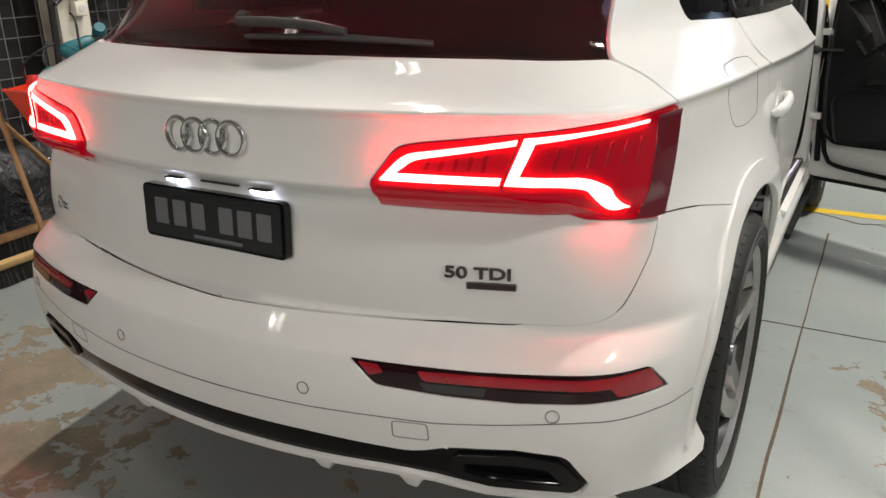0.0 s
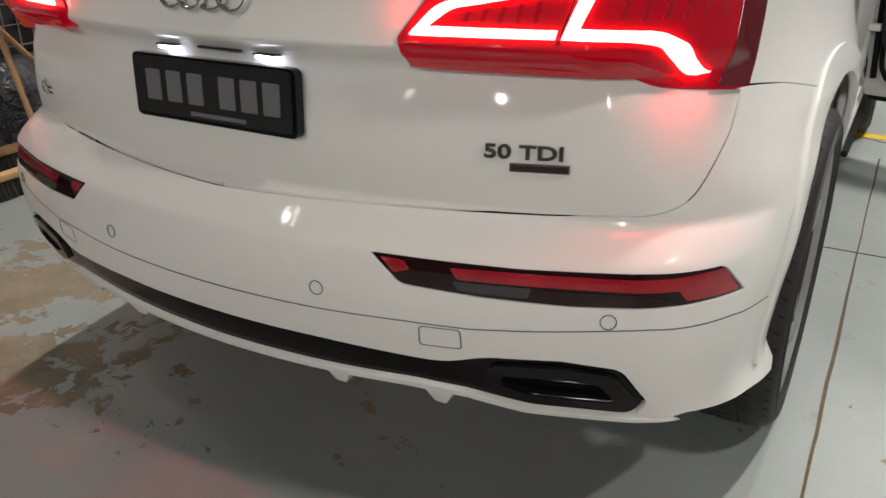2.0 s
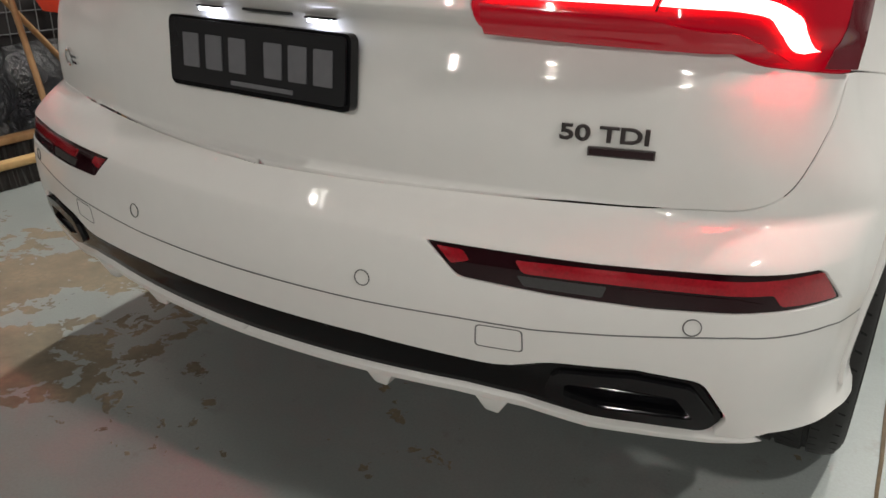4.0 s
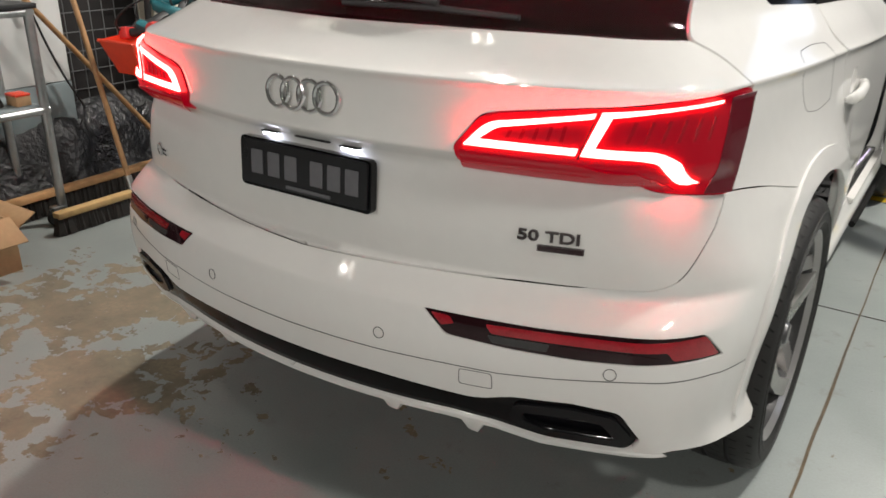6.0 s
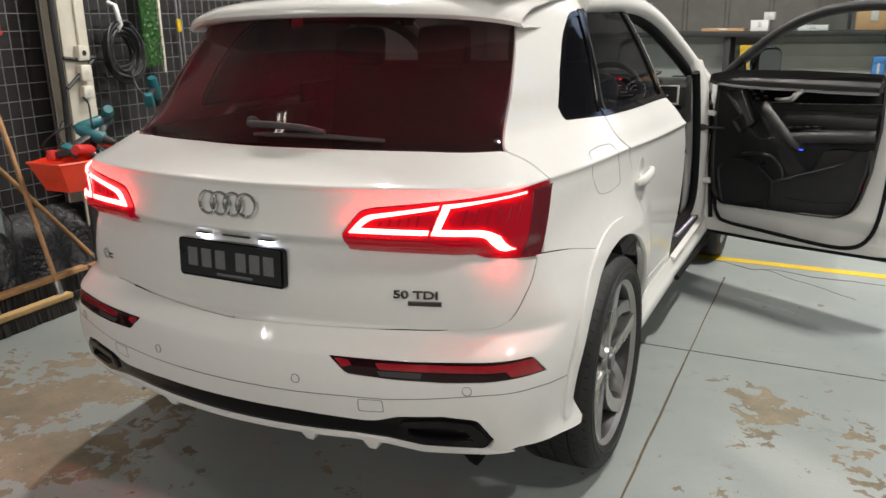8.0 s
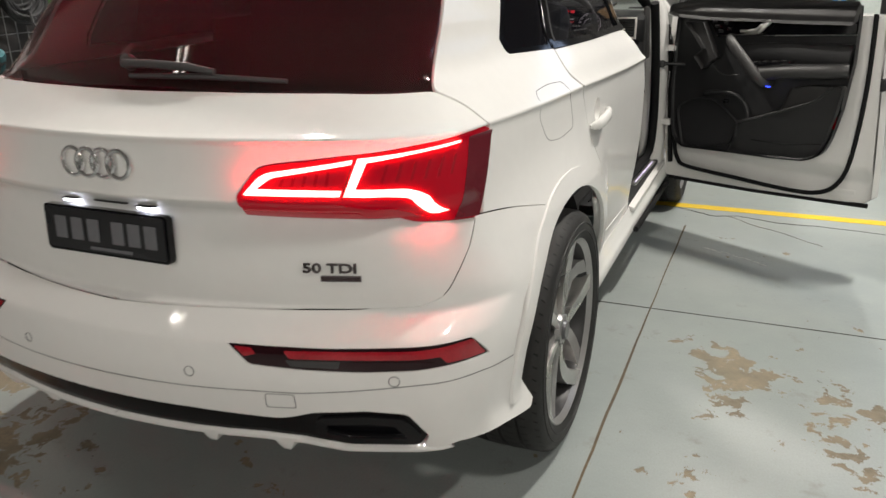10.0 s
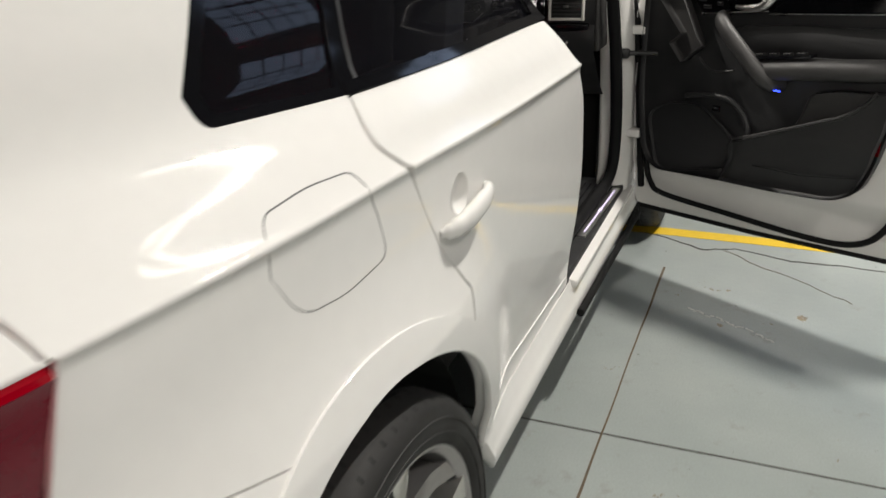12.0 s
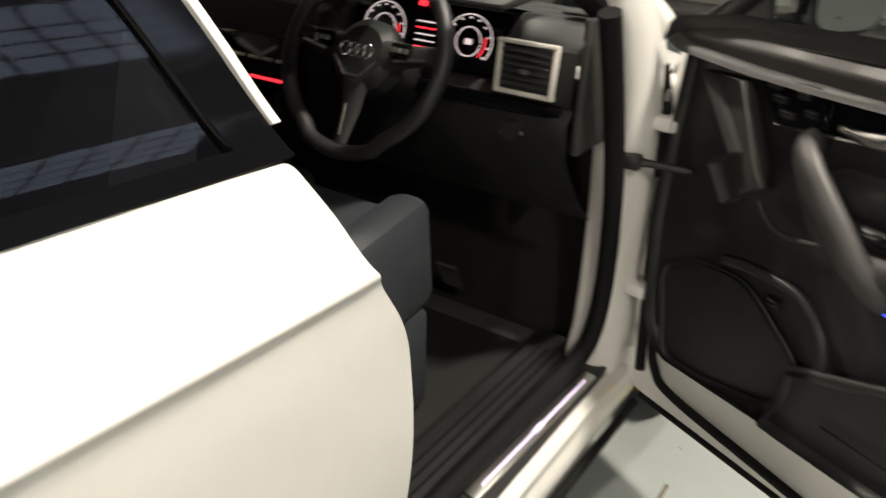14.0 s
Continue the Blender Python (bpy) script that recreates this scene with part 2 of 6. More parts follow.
def tube(name, points, radius, mat, parent=None, label="", sides=10, flat=1.0, closed=False):
    """A round bar along a line of points; radius may be a list. flat squeezes it in height."""
    pts = [Vector(p) for p in points]
    n = len(pts)
    rad = radius if isinstance(radius, (list, tuple)) else [radius] * n
    verts, faces, up, last = [], [], Vector((0, 0, 1)), None
    for i, p in enumerate(pts):
        a, c = (pts[(i - 1) % n], pts[(i + 1) % n]) if closed else (pts[max(i - 1, 0)], pts[min(i + 1, n - 1)])
        d = (c - a).normalized()
        side = d.cross(up)
        if last is not None and side.length < .3:
            side = last - d * last.dot(d)
        elif side.length < .05:
            side = d.cross(Vector((1, 0, 0)))
        elif last is not None and side.dot(last) < 0:
            side = -side
        side = last = side.normalized()
        top = side.cross(d)
        for k in range(sides):
            q = 2 * math.pi * k / sides
            verts.append(p + rad[i] * (math.cos(q) * side + flat * math.sin(q) * top))
    for i in range(n if closed else n - 1):
        for k in range(sides):
            j, l = (i + 1) % n, (k + 1) % sides
            faces.append((i * sides + k, i * sides + l, j * sides + l, j * sides + k))
    if not closed:
        faces += [tuple(range(sides)), tuple(reversed(range((n - 1) * sides, n * sides)))]
    return soften(put(name, verts, faces, mat, parent, label), 50)


def spline(points, steps=6, closed=False):
    """Catmull-Rom through the points."""
    p = [np.array(q, float) for q in points]
    n, out = len(p), []
    for i in range(n if closed else n - 1):
        a, b, c, d = (p[(i + k) % n] if closed else p[min(max(i + k, 0), n - 1)] for k in (-1, 0, 1, 2))
        for s in np.linspace(0, 1, steps, endpoint=False):
            out.append(.5 * (2 * b + (c - a) * s + (2 * a - 5 * b + 4 * c - d) * s * s + (3 * b - a - 3 * c + d) * s ** 3))
    if not closed:
        out.append(p[-1])
    return out


def lathe(name, profile, mat, parent=None, label="", steps=48, axis="x", smooth=40):
    """Turns a profile of (along, radius) pairs round the x axis."""
    verts, faces, n = [], [], len(profile)
    for k in range(steps):
        q = 2 * math.pi * k / steps
        verts += [(a, r * math.cos(q), r * math.sin(q)) for a, r in profile]
    for k in range(steps):
        j = (k + 1) % steps
        faces += [(k * n + i, k * n + i + 1, j * n + i + 1, j * n + i) for i in range(n - 1)]
    return soften(put(name, verts, faces, mat, parent, label), smooth)


def rounded(poly, default=0.0):
    """Rounds the corners of a closed outline; a corner is (a, b) or (a, b, radius)."""
    out, n = [], len(poly)
    pts = [np.array(p[:2], float) for p in poly]
    for i, p in enumerate(poly):
        r = p[2] if len(p) > 2 else default
        a, b, c = pts[i - 1], pts[i], pts[(i + 1) % n]
        la, lc = np.linalg.norm(a - b), np.linalg.norm(c - b)
        r = min(r, .48 * la, .48 * lc)
        if r < 1e-4:
            out.append(b)
            continue
        s, e = b + (a - b) * r / la, b + (c - b) * r / lc
        out += [(1 - t) ** 2 * s + 2 * t * (1 - t) * b + t * t * e for t in np.linspace(0, 1, 7)]
    return np.array(out)


def inset(poly, by):
    """Moves a closed outline inwards."""
    nxt, prv = np.roll(poly, -1, 0), np.roll(poly, 1, 0)
    area = np.sum(poly[:, 0] * nxt[:, 1] - nxt[:, 0] * poly[:, 1])
    e1, e2 = poly - prv, nxt - poly
    n1, n2 = (np.stack([-e[:, 1], e[:, 0]], 1) / (np.linalg.norm(e, axis=1)[:, None] + 1e-9) for e in (e1, e2))
    m = n1 + n2
    m /= np.maximum((m * m).sum(1, keepdims=True) / 2, .35)
    return poly + m * by * np.sign(area)


def within(p, poly):
    x, y, inside = p[:, 0], p[:, 1], np.zeros(len(p), bool)
    for (ax, ay), (bx, by) in zip(poly, np.roll(poly, -1, 0)):
        cross = (ay > y) != (by > y)
        inside ^= cross & (x < (bx - ax) * (y - ay) / (by - ay + 1e-12) + ax)
    return inside


def dense(poly, step):
    out = []
    for a, b in zip(poly, np.roll(poly, -1, 0)):
        k = max(1, int(np.ceil(np.linalg.norm(b - a) / step)))
        out += [a + (b - a) * s / k for s in range(k)]
    return np.array(out)


def panel(name, chart, poly, mat, parent, label="", unit=1.0, gap=.0, depth=.012, lift=0.0, step=.02, holes=(), radius=0.0, bulge=0.0, lines=()):
    """A sheet of the surface chart(a, b), cut to an outline, with edges turned in by depth. unit: metres along a for 1."""
    scale = np.array([unit, 1.0])
    rings = [rounded([(p[0] * unit, *p[1:]) for p in poly], radius)]
    rings += [rounded([(p[0] * unit, *p[1:]) for p in h], radius) for h in holes]
    rings = [inset(r, gap if i == 0 else -gap) if gap else r for i, r in enumerate(rings)]
    rings = [dense(r, step) for r in rings]
    lo, hi = rings[0].min(0), rings[0].max(0)
    gx, gy = np.meshgrid(np.arange(lo[0] + step / 2, hi[0], step), np.arange(lo[1] + step / 2, hi[1], step))
    grid = np.stack([gx.ravel(), gy.ravel()], 1)
    if len(lines):
        # finer rows of points along creases b = line(a)
        for line in lines:
            ax = np.arange(lo[0] + step / 2, hi[0], step * .7)
            bz = line(ax / unit) if callable(line) else np.full(len(ax), float(line))
            near = np.abs(grid[:, 1] - np.interp(grid[:, 0], ax, bz)) > .009
            grid = np.concatenate([grid[near]] + [np.stack([ax, bz + d], 1) for d in (-.008, -.003, .0, .003, .008)])
    keep = within(grid, rings[0])
    for r in rings[1:]:
        keep &= ~within(grid, r)
    edge = np.concatenate(rings)
    if keep.any():
        g = grid[keep]
        near = np.array([np.min(np.sum((edge - q) ** 2, 1)) for q in g])
        grid = g[near > (.25 * step) ** 2]
    else:
        grid = np.zeros((0, 2))
    pts, edges, at = np.concatenate([edge, grid]), [], 0
    for r in rings:
        edges += [(at + i, at + (i + 1) % len(r)) for i in range(len(r))]
        at += len(r)
    co, _, tris, _, _, _ = delaunay_2d_cdt([Vector(p) for p in pts], edges, [], 0, 1e-6)
    co = np.array([tuple(c) for c in co])
    mid = np.array([co[list(t)].mean(0) for t in tris])
    keep = within(mid, rings[0])
    for r in rings[1:]:
        keep &= ~within(mid, r)
    tris = [t for t, k in zip(tris, keep) if k]

    def place(p):
        return np.asarray(chart(p[:, 0] / scale[0], p[:, 1]))

    def normal(p):
        e = 2e-3
        n = np.cross(place(p + [e, 0]) - place(p - [e, 0]), place(p + [0, e]) - place(p - [0, e]))
        return n / (np.linalg.norm(n, axis=1)[:, None] + 1e-12)

    v, n = place(co), normal(co)
    mean = v.mean(0)
    flip = -1.0 if np.mean(np.sum(n * (v - [0, 1.9, .8]), 1)) < 0 else 1.0
    n = n * flip
    dome = 0
    if bulge:
        d = np.array([np.sqrt(np.min(np.sum((edge - q) ** 2, 1))) for q in co])
        dome = bulge * (1 - np.exp(-d / .012))[:, None]
    v = v + n * (lift + dome)
    faces = [t if flip > 0 else tuple(reversed(t)) for t in tris]
    verts, norms, count = list(v), list(n), len(v)
    if depth:
        for i, r in enumerate(rings):
            p, m = place(r), normal(r) * flip
            out = place(inset(r, -.002 if i == 0 else .002)) - p
            out /= np.linalg.norm(out, axis=1)[:, None] + 1e-12
            p = p + m * lift
            k = len(r)
            verts += list(p) + list(p - m * depth)
            norms += list(.6 * out + .8 * m) + list(out)
            nx2 = np.roll(r, -1, 0)
            turn = np.sign(np.sum(r[:, 0] * nx2[:, 1] - nx2[:, 0] * r[:, 1])) * flip * (1 if i == 0 else -1)
            for j in range(k):
                l = (j + 1) % k
                quad = (count + j, count + l, count + k + l, count + k + j)
                faces.append(quad[::-1] if turn > 0 else quad)
            count += 2 * k
    return put(name, verts, faces, mat, parent, label, True, norms)


def lettering(name, text, size, thick, mat, parent, m, label="", stretch=1.0):
    data = bpy.data.curves.new(name, "FONT")
    data.body, data.size, data.extrude, data.bevel_depth = text, size, thick, thick * .3
    data.align_x = data.align_y = "CENTER"
    tmp = bpy.data.objects.new(name, data)
    me = bpy.data.meshes.new_from_object(tmp)
    bpy.data.objects.remove(tmp)
    me.transform(m @ Matrix.Diagonal((stretch, 1, 1, 1)))
    me.materials.clear()
    me.materials.append(mat)
    ob = new(name, me)
    ob.parent = parent
    if label:
        ob["label"] = label
    return ob
# ---- the car's body surface: plan outline at each height, rounded between tail and flank ----
def curve(*pairs):
    """A smooth monotone curve through (position, value) pairs."""
    xs, ys = np.array(pairs, float).T
    h, d = np.diff(xs), np.diff(ys) / np.diff(xs)
    m = np.zeros(len(xs))
    m[0], m[-1] = d[0], d[-1]
    for i in range(1, len(xs) - 1):
        if d[i - 1] * d[i] > 0:
            a, b = 2 * h[i] + h[i - 1], h[i] + 2 * h[i - 1]
            m[i] = (a + b) / (a / d[i - 1] + b / d[i])

    def value(x):
        x = np.clip(np.asarray(x, float), xs[0], xs[-1])
        i = np.clip(np.searchsorted(xs, x) - 1, 0, len(xs) - 2)
        s = (x - xs[i]) / h[i]
        return (ys[i] * (1 + 2 * s) * (1 - s) ** 2 + m[i] * h[i] * s * (1 - s) ** 2
                + ys[i + 1] * s * s * (3 - 2 * s) + m[i + 1] * h[i] * s * s * (s - 1))
    return value


TAIL = curve((.20, .20), (.28, .12), (.34, .075), (.40, .05), (.46, .035), (.55, .028), (.62, .036), (.641, .042), (.648, .047), (.668, .070), (.69, .104), (.70, .125),
             (.73, .121), (.78, .116), (.86, .121), (.914, .1335), (.924, .1325), (.957, .0975), (.963, .0935), (.972, .0955), (1.02, .1035), (1.075, .1060), (1.090, .1050), (1.097, .1005), (1.1005, .1010), (1.107, .119),
             (1.145, .200), (1.185, .285), (1.25, .35), (1.40, .50), (1.55, .66), (1.62, .74))
BOW = curve((.2, .27), (1.05, .27), (1.18, .36), (1.62, .36))
FLANK = curve((.18, .80), (.24, .875), (.29, .912), (.315, .915), (.345, .905), (.42, .886), (.50, .893), (.62, .910), (.75, .922), (.90, .929), (.99, .9325), (1.030, .9325), (1.048, .9355), (1.058, .9405), (1.0612, .9395),
              (1.066, .9335), (1.12, .895), (1.175, .848), (1.20, .832), (1.30, .797), (1.45, .735), (1.56, .675), (1.61, .62), (1.64, .55))
TAPER = curve((.2, .002), (.55, .006), (.70, .02), (.80, .045), (.95, .075), (1.08, .095), (1.2, .15), (1.6, .15))
ROUND = curve((.2, .08), (.48, .09), (.6, .13), (.72, .14), (1.08, .13), (1.2, .07), (1.6, .07))
AXLE_Y, AXLE_Z = .94, .375


CLIMB = curve((.3, .028), (.8, .030), (1.1, .034), (1.4, .028), (1.75, .016), (2.1, .008), (2.6, .005))


def crease(y):
    """How far the shoulder line climbs towards the tail."""
    return CLIMB(y)


def flank(y, z):
    """Half width of the body at (y, z)."""
    up = crease(y) * np.clip((z - .85) / .15, 0, 1)
    reach = np.hypot(y - AXLE_Y, z - AXLE_Z)
    flare = .5 + .5 * np.cos(math.pi * np.clip((reach - .46) / .26, 0, 1))
    flare = flare * np.clip((1.02 - z) / .2, 0, 1) * np.where(y > AXLE_Y, np.clip((z - .30) / .2, 0, 1), 1.0)
    return FLANK(z - up) - TAPER(z) * np.clip(1.6 - y, 0, None) ** 2 + .041 * flare


def outside(x, y, z):
    """Below 0 inside the body, above 0 outside it."""
    x = np.abs(x)
    a, b, r = TAIL(z) + BOW(z) * x * x - y, x - flank(y, z), ROUND(z)
    return np.minimum(np.maximum(a, b), -r) + np.hypot(np.maximum(a + r, 0), np.maximum(b + r, 0))


PIVOT = 1.6


def tail_chart(a, z):
    """Body point at a degrees from straight back, seen from the pivot in the cabin, at height z."""
    s, c = np.sin(np.radians(a)), np.cos(np.radians(a))
    lo, hi = np.full(np.shape(a), .15), np.full(np.shape(a), 2.4)
    for _ in range(36):
        mid = (lo + hi) / 2
        out = outside(mid * s, PIVOT - mid * c, z) > 0
        lo, hi = np.where(out, lo, mid), np.where(out, mid, hi)
    return np.stack([lo * s, PIVOT - lo * c, z + 0 * lo], -1)


def side_chart(y, z):
    return np.stack([flank(y, z), y + 0 * z, z + 0 * y], -1)
# ---- the hall ----
def slab(name, x0, x1, y0, y1, z0, z1, mat, label, category):
    ob = box(name, (x1 - x0, y1 - y0, z1 - z0), ((x0 + x1) / 2, (y0 + y1) / 2, (z0 + z1) / 2), mat, bevel=0)
    return tagged(ob, label, category, kind="structure")


slab("floor", -6, 9, -10.5, 12, -.15, 0, FLOOR, "grey-green painted concrete floor with flaking patches", "floor")
slab("wall_west", -3.2, -3.0, -10.5, 12, 0, 6.6, HALL_WALL, "dark hall wall behind black grid panels", "wall")
slab("wall_east", 8.0, 8.2, -10.5, 12, 0, 6.6, PALE_WALL, "unseen plain wall closing the hall, its tone set for bounce light", "wall")
slab("wall_south", -3, 8, -10.7, -10.5, 0, 6.6, PALE_WALL, "unseen plain wall closing the hall, its tone set for bounce light", "wall")
slab("wall_north", -3, 8, 9.0, 9.2, 0, 6.6, HALL_WALL, "brownish corrugated cladding wall behind the benches", "wall")
slab("ceiling", -3.2, 8.2, -10.7, 9.2, 6.6, 6.75, HALL_WALL, "dark high ceiling of the workshop", "ceiling")
# battens stay out of view; the tilted ones are added light for the tail
for tx, ty, tilt, _ in TUBES:
    lightbox = thing("ceiling_light", "unseen long white batten light with lit tubes", "ceiling light", "batten lights", at=(tx, ty, LAMP_HEIGHT))
    lightbox.rotation_euler = (radians(tilt), 0, 0)
    box("housing", (.30, 1.35, .08), (0, 0, .06), CREAM, lightbox)
    for dx in (-.07, .07):
        tube("lit_tube", [(dx, -.64, .0), (dx, .64, .0)], .016, TUBE, lightbox)
    for dy in (-.4, .4):
        up = Matrix.Rotation(radians(-tilt), 3, "X") @ Vector((0, 0, 1))
        tube("hanger", [(0, dy, .09), Vector((0, dy, .09)) + (2.3 - dy * math.sin(radians(tilt)) - .09 * math.cos(radians(tilt))) * up], .006, STEEL, lightbox, sides=6)


def strip(name, pts, width, mat, label, category, height=.002):
    """A thin line that lies on the floor along points."""
    verts, faces = [], []
    pts = [np.array(p, float) for p in pts]
    for i, p in enumerate(pts):
        d = pts[min(i + 1, len(pts) - 1)] - pts[max(i - 1, 0)]
        n = np.array([-d[1], d[0]]) / np.hypot(*d)
        w = width * .5
        w *= 1 + .35 * math.sin(12.9 * i) * (len(pts) > 3)
        for s in (-1, 1):
            q = p + s * w * n
            verts += [(*q, .0005), (*q, height)]
    for i in range(len(pts) - 1):
        a, b = 4 * i, 4 * i + 4
        faces += [(a + 1, a + 3, b + 3, b + 1), (a, a + 1, b + 1, b), (a + 3, a + 2, b + 2, b + 3)]
    return tagged(put(name, verts, faces, mat), label, category, kind="structure")


def wander(a, b, n, amount, seed):
    r = random.Random(seed)
    a, b = np.array(a, float), np.array(b, float)
    side = np.array([-(b - a)[1], (b - a)[0]]) / np.hypot(*(b - a))
    out, off = [], 0
    for i in range(n + 1):
        off = .7 * off + r.uniform(-amount, amount)
        out.append(a + (b - a) * i / n + side * off)
    return out


strip("floor_joint", wander((1.05, -3.5), (1.035, 3.25), 60, .002, 1), .0075, JOINT, "dirt-filled straight joint in the concrete floor", "floor joint")
strip("floor_joint", wander((-2.9, 2.02), (7.5, 2.06), 60, .002, 2), .0042, CRACK, "narrow cross joint in the concrete floor", "floor joint")
CRACK_LINE = [(.60, 3.70), (.83, 3.63), (1.0, 3.575), (1.17, 3.48), (1.30, 3.53), (1.53, 3.455), (1.74, 3.47), (2.3, 3.40), (3.0, 3.30)]
strip("floor_crack", [q for a, b in zip(CRACK_LINE, CRACK_LINE[1:]) for q in wander(a, b, 8, .006, int(a[0] * 50))[:-1]], .007, CRACK, "ragged crack across the painted floor", "floor crack")
strip("floor_crack", wander((1.25, 3.50), (1.75, 3.12), 16, .010, 12), .0025, JOINT, "thin tan crack in the painted floor", "floor crack")
for k in range(9):
    x, y = 1.17 + .036 * k, 2.905 - .018 * k
    strip("scuff_mark", wander((x, y + .012 * math.sin(2.3 * k)), (x + .030, y - .014 - .012 * math.cos(1.7 * k)), 4, .006, 20 + k), .006, SCUFF, "pale scuffed scrawl on the floor paint", "scuff mark", .0015)
strip("yellow_line", [(.2, 3.66), (2.6, 3.63), (7.5, 3.57)], .085, YELLOW, "yellow painted bay line on the floor", "floor marking")


def hall_window(name, m, w, h, cols, rows):
    """A high steel window of small daylit panes, built in the wall's plane."""
    win = thing(name, "steel window of small dusty daylit panes", "window", kind="structure")
    win.matrix_world = m
    box("window_frame", (w + .12, .06, .06), (0, 0, h / 2 + .03), STEEL, win)
    box("window_frame", (w + .12, .06, .06), (0, 0, -h / 2 - .03), STEEL, win)
    for s in (-1, 1):
        box("window_frame", (.06, .06, h), (s * (w / 2 + .03), 0, 0), STEEL, win)
    for i in range(cols):
        for j in range(rows):
            box("pane", (w / cols - .05, .012, h / rows - .05), ((i + .5) * w / cols - w / 2, 0, (j + .5) * h / rows - h / 2), PANE, win, bevel=0)
    for i in range(1, cols):
        box("glazing_bar", (.05, .04, h), (i * w / cols - w / 2, 0, 0), BLACK, win, bevel=.004)
    for j in range(1, rows):
        box("glazing_bar", (w, .036, .05), (0, .0, j * h / rows - h / 2), BLACK, win, bevel=.004)


hall_window("window_1", pose(7.93, 7.0, 4.95, 0, 0, 90), 3.0, 1.8, 5, 4)
hall_window("window_2", pose(2.6, 8.93, 4.7), 3.2, 1.6, 5, 3)
# ---- the car ----
DEG = .0262
car = thing("car", "pearl white sport utility car, tail lamps lit, driver door open", "car")


def skin(name, poly, mat, label="", parent=None, **more):
    return panel(name, tail_chart, poly, mat, parent or car, label, unit=DEG, **more)


def flip(poly):
    return [(-p[0], *p[1:]) for p in poly]


def both(right):
    """A symmetric outline from its right half, bottom centre to top centre."""
    return right + flip(right)[::-1]


def arch(y0, y1, r=.452, n=18):
    """Points on the wheel opening from y0 over the top to y1."""
    a0, a1 = (math.acos(np.clip((y - AXLE_Y) / r, -1, 1)) for y in (y0, y1))
    return [(AXLE_Y + r * math.cos(a), AXLE_Z + r * math.sin(a)) for a in np.linspace(a0, a1, n)]


def to_tail(y, z):
    """Chart angle of the flank point at (y, z)."""
    return (math.degrees(math.atan2(float(flank(y, z)), PIVOT - y)), z)


# tail lamp outline and tailgate
LAMP = [(14.7, .975, .008), (15.1, .940, .012), (20.3, .934), (27.6, .927, .03), (29.3, .908, .02), (35.4, .890, .01), (36.7, .98), (37.8, 1.078, .006), (33.5, 1.077), (29.8, 1.073), (24.1, 1.063),
        (17.9, 1.045, .03), (16.6, 1.037, .02)]
GATE = [(0, .690), (11.5, .695), (23.5, .700), (29.8, .706, .05), (31.9, .728, .04), (33.5, .79), (34.5, .83), (35.4, .889), (29.3, .907, .02), (27.6, .926, .03), (20.3, .933), (15.1, .939, .012), (14.6, .975, .008),
        (16.5, 1.038, .02), (17.9, 1.047, .03), (24.1, 1.065), (29.8, 1.076), (33.5, 1.080), (38.0, 1.083, .004), (35.6, 1.132, .05), (32.4, 1.166, .02), (22.7, 1.173), (10, 1.1765), (0, 1.177)]
skin("tailgate", both(GATE), PAINT, "white tailgate panel", gap=.0014, step=.012, lines=(.645, .907, .963, .972, 1.099, 1.106))


def lamp_unit(s):
    side = (lambda p: p) if s > 0 else flip
    unit = skin("tail_lamp", side(LAMP), LAMP_RED, "lit red tail lamp", gap=-.001, step=.014, depth=.03, lift=.004, bulge=.010)
    # lit bands: a loop in the lid's lamp, a branch and a hooked lower band in the outer lamp
    loop = [(15.5, .980, .006), (17.2, 1.029, .02), (24.72, 1.058), (24.62, 1.050), (18.0, 1.0205, .012), (16.65, .994, .004), (23.72, .992), (23.58, .979)]
    skin("lit_band", side(loop), GLOW, "", unit, lift=.018, depth=.006, step=.01)
    outer = [(23.9, .979), (25.1, 1.060), (29.8, 1.0665), (33.6, 1.073), (33.5, 1.068), (29.8, 1.0605), (25.75, 1.0515), (24.85, .9945), (28.9, .9895, .04), (30.2, .974, .04), (32.3, .929), (31.4, .922), (29.2, .967, .05), (27.5, .976, .04)]
    skin("lit_band", side(outer), GLOW, "", unit, lift=.018, depth=.006, step=.008)
    skin("dark_lens", side([(34.6, 1.076), (37.7, 1.077), (36.6, .98), (35.3, .8915), (32.8, .897), (33.5, .94), (34.1, 1.01)]), LAMP_SIDE, "smoked side lens", unit, lift=.0155, depth=.002, gap=.001)
    skin("lower_lens", side([(15.2, .972), (23.6, .966), (27.6, .960), (29.0, .948), (31.0, .905), (29.4, .910), (27.7, .929), (20.3, .936), (15.3, .942)]), LAMP_DEEP, "", unit, lift=.0155, depth=.002, gap=.002)
    for k in range(6):
        a = 26.7 + 1.15 * k
        skin("reflector_cell", side([(a, 1.005), (a + .25, 1.005), (a + .75, 1.045), (a + .5, 1.045)]), LAMP_CELL, "", unit, lift=.0155, depth=.002, step=.02)
    for k in range(5):
        a = 18.6 + .95 * k
        skin("reflector_cell", side([(a, 1.001), (a + .25, 1.001), (a + .5, 1.017 + .004 * k), (a + .25, 1.017 + .004 * k)]), LAMP_CELL, "", unit, lift=.0155, depth=.002, step=.02)
    skin("seam", side([(23.70, .972), (23.80, .972), (24.93, 1.064), (24.84, 1.064)]), DARK, "", unit, lift=.020, depth=.004, step=.02)


for s in (1, -1):
    lamp_unit(s)

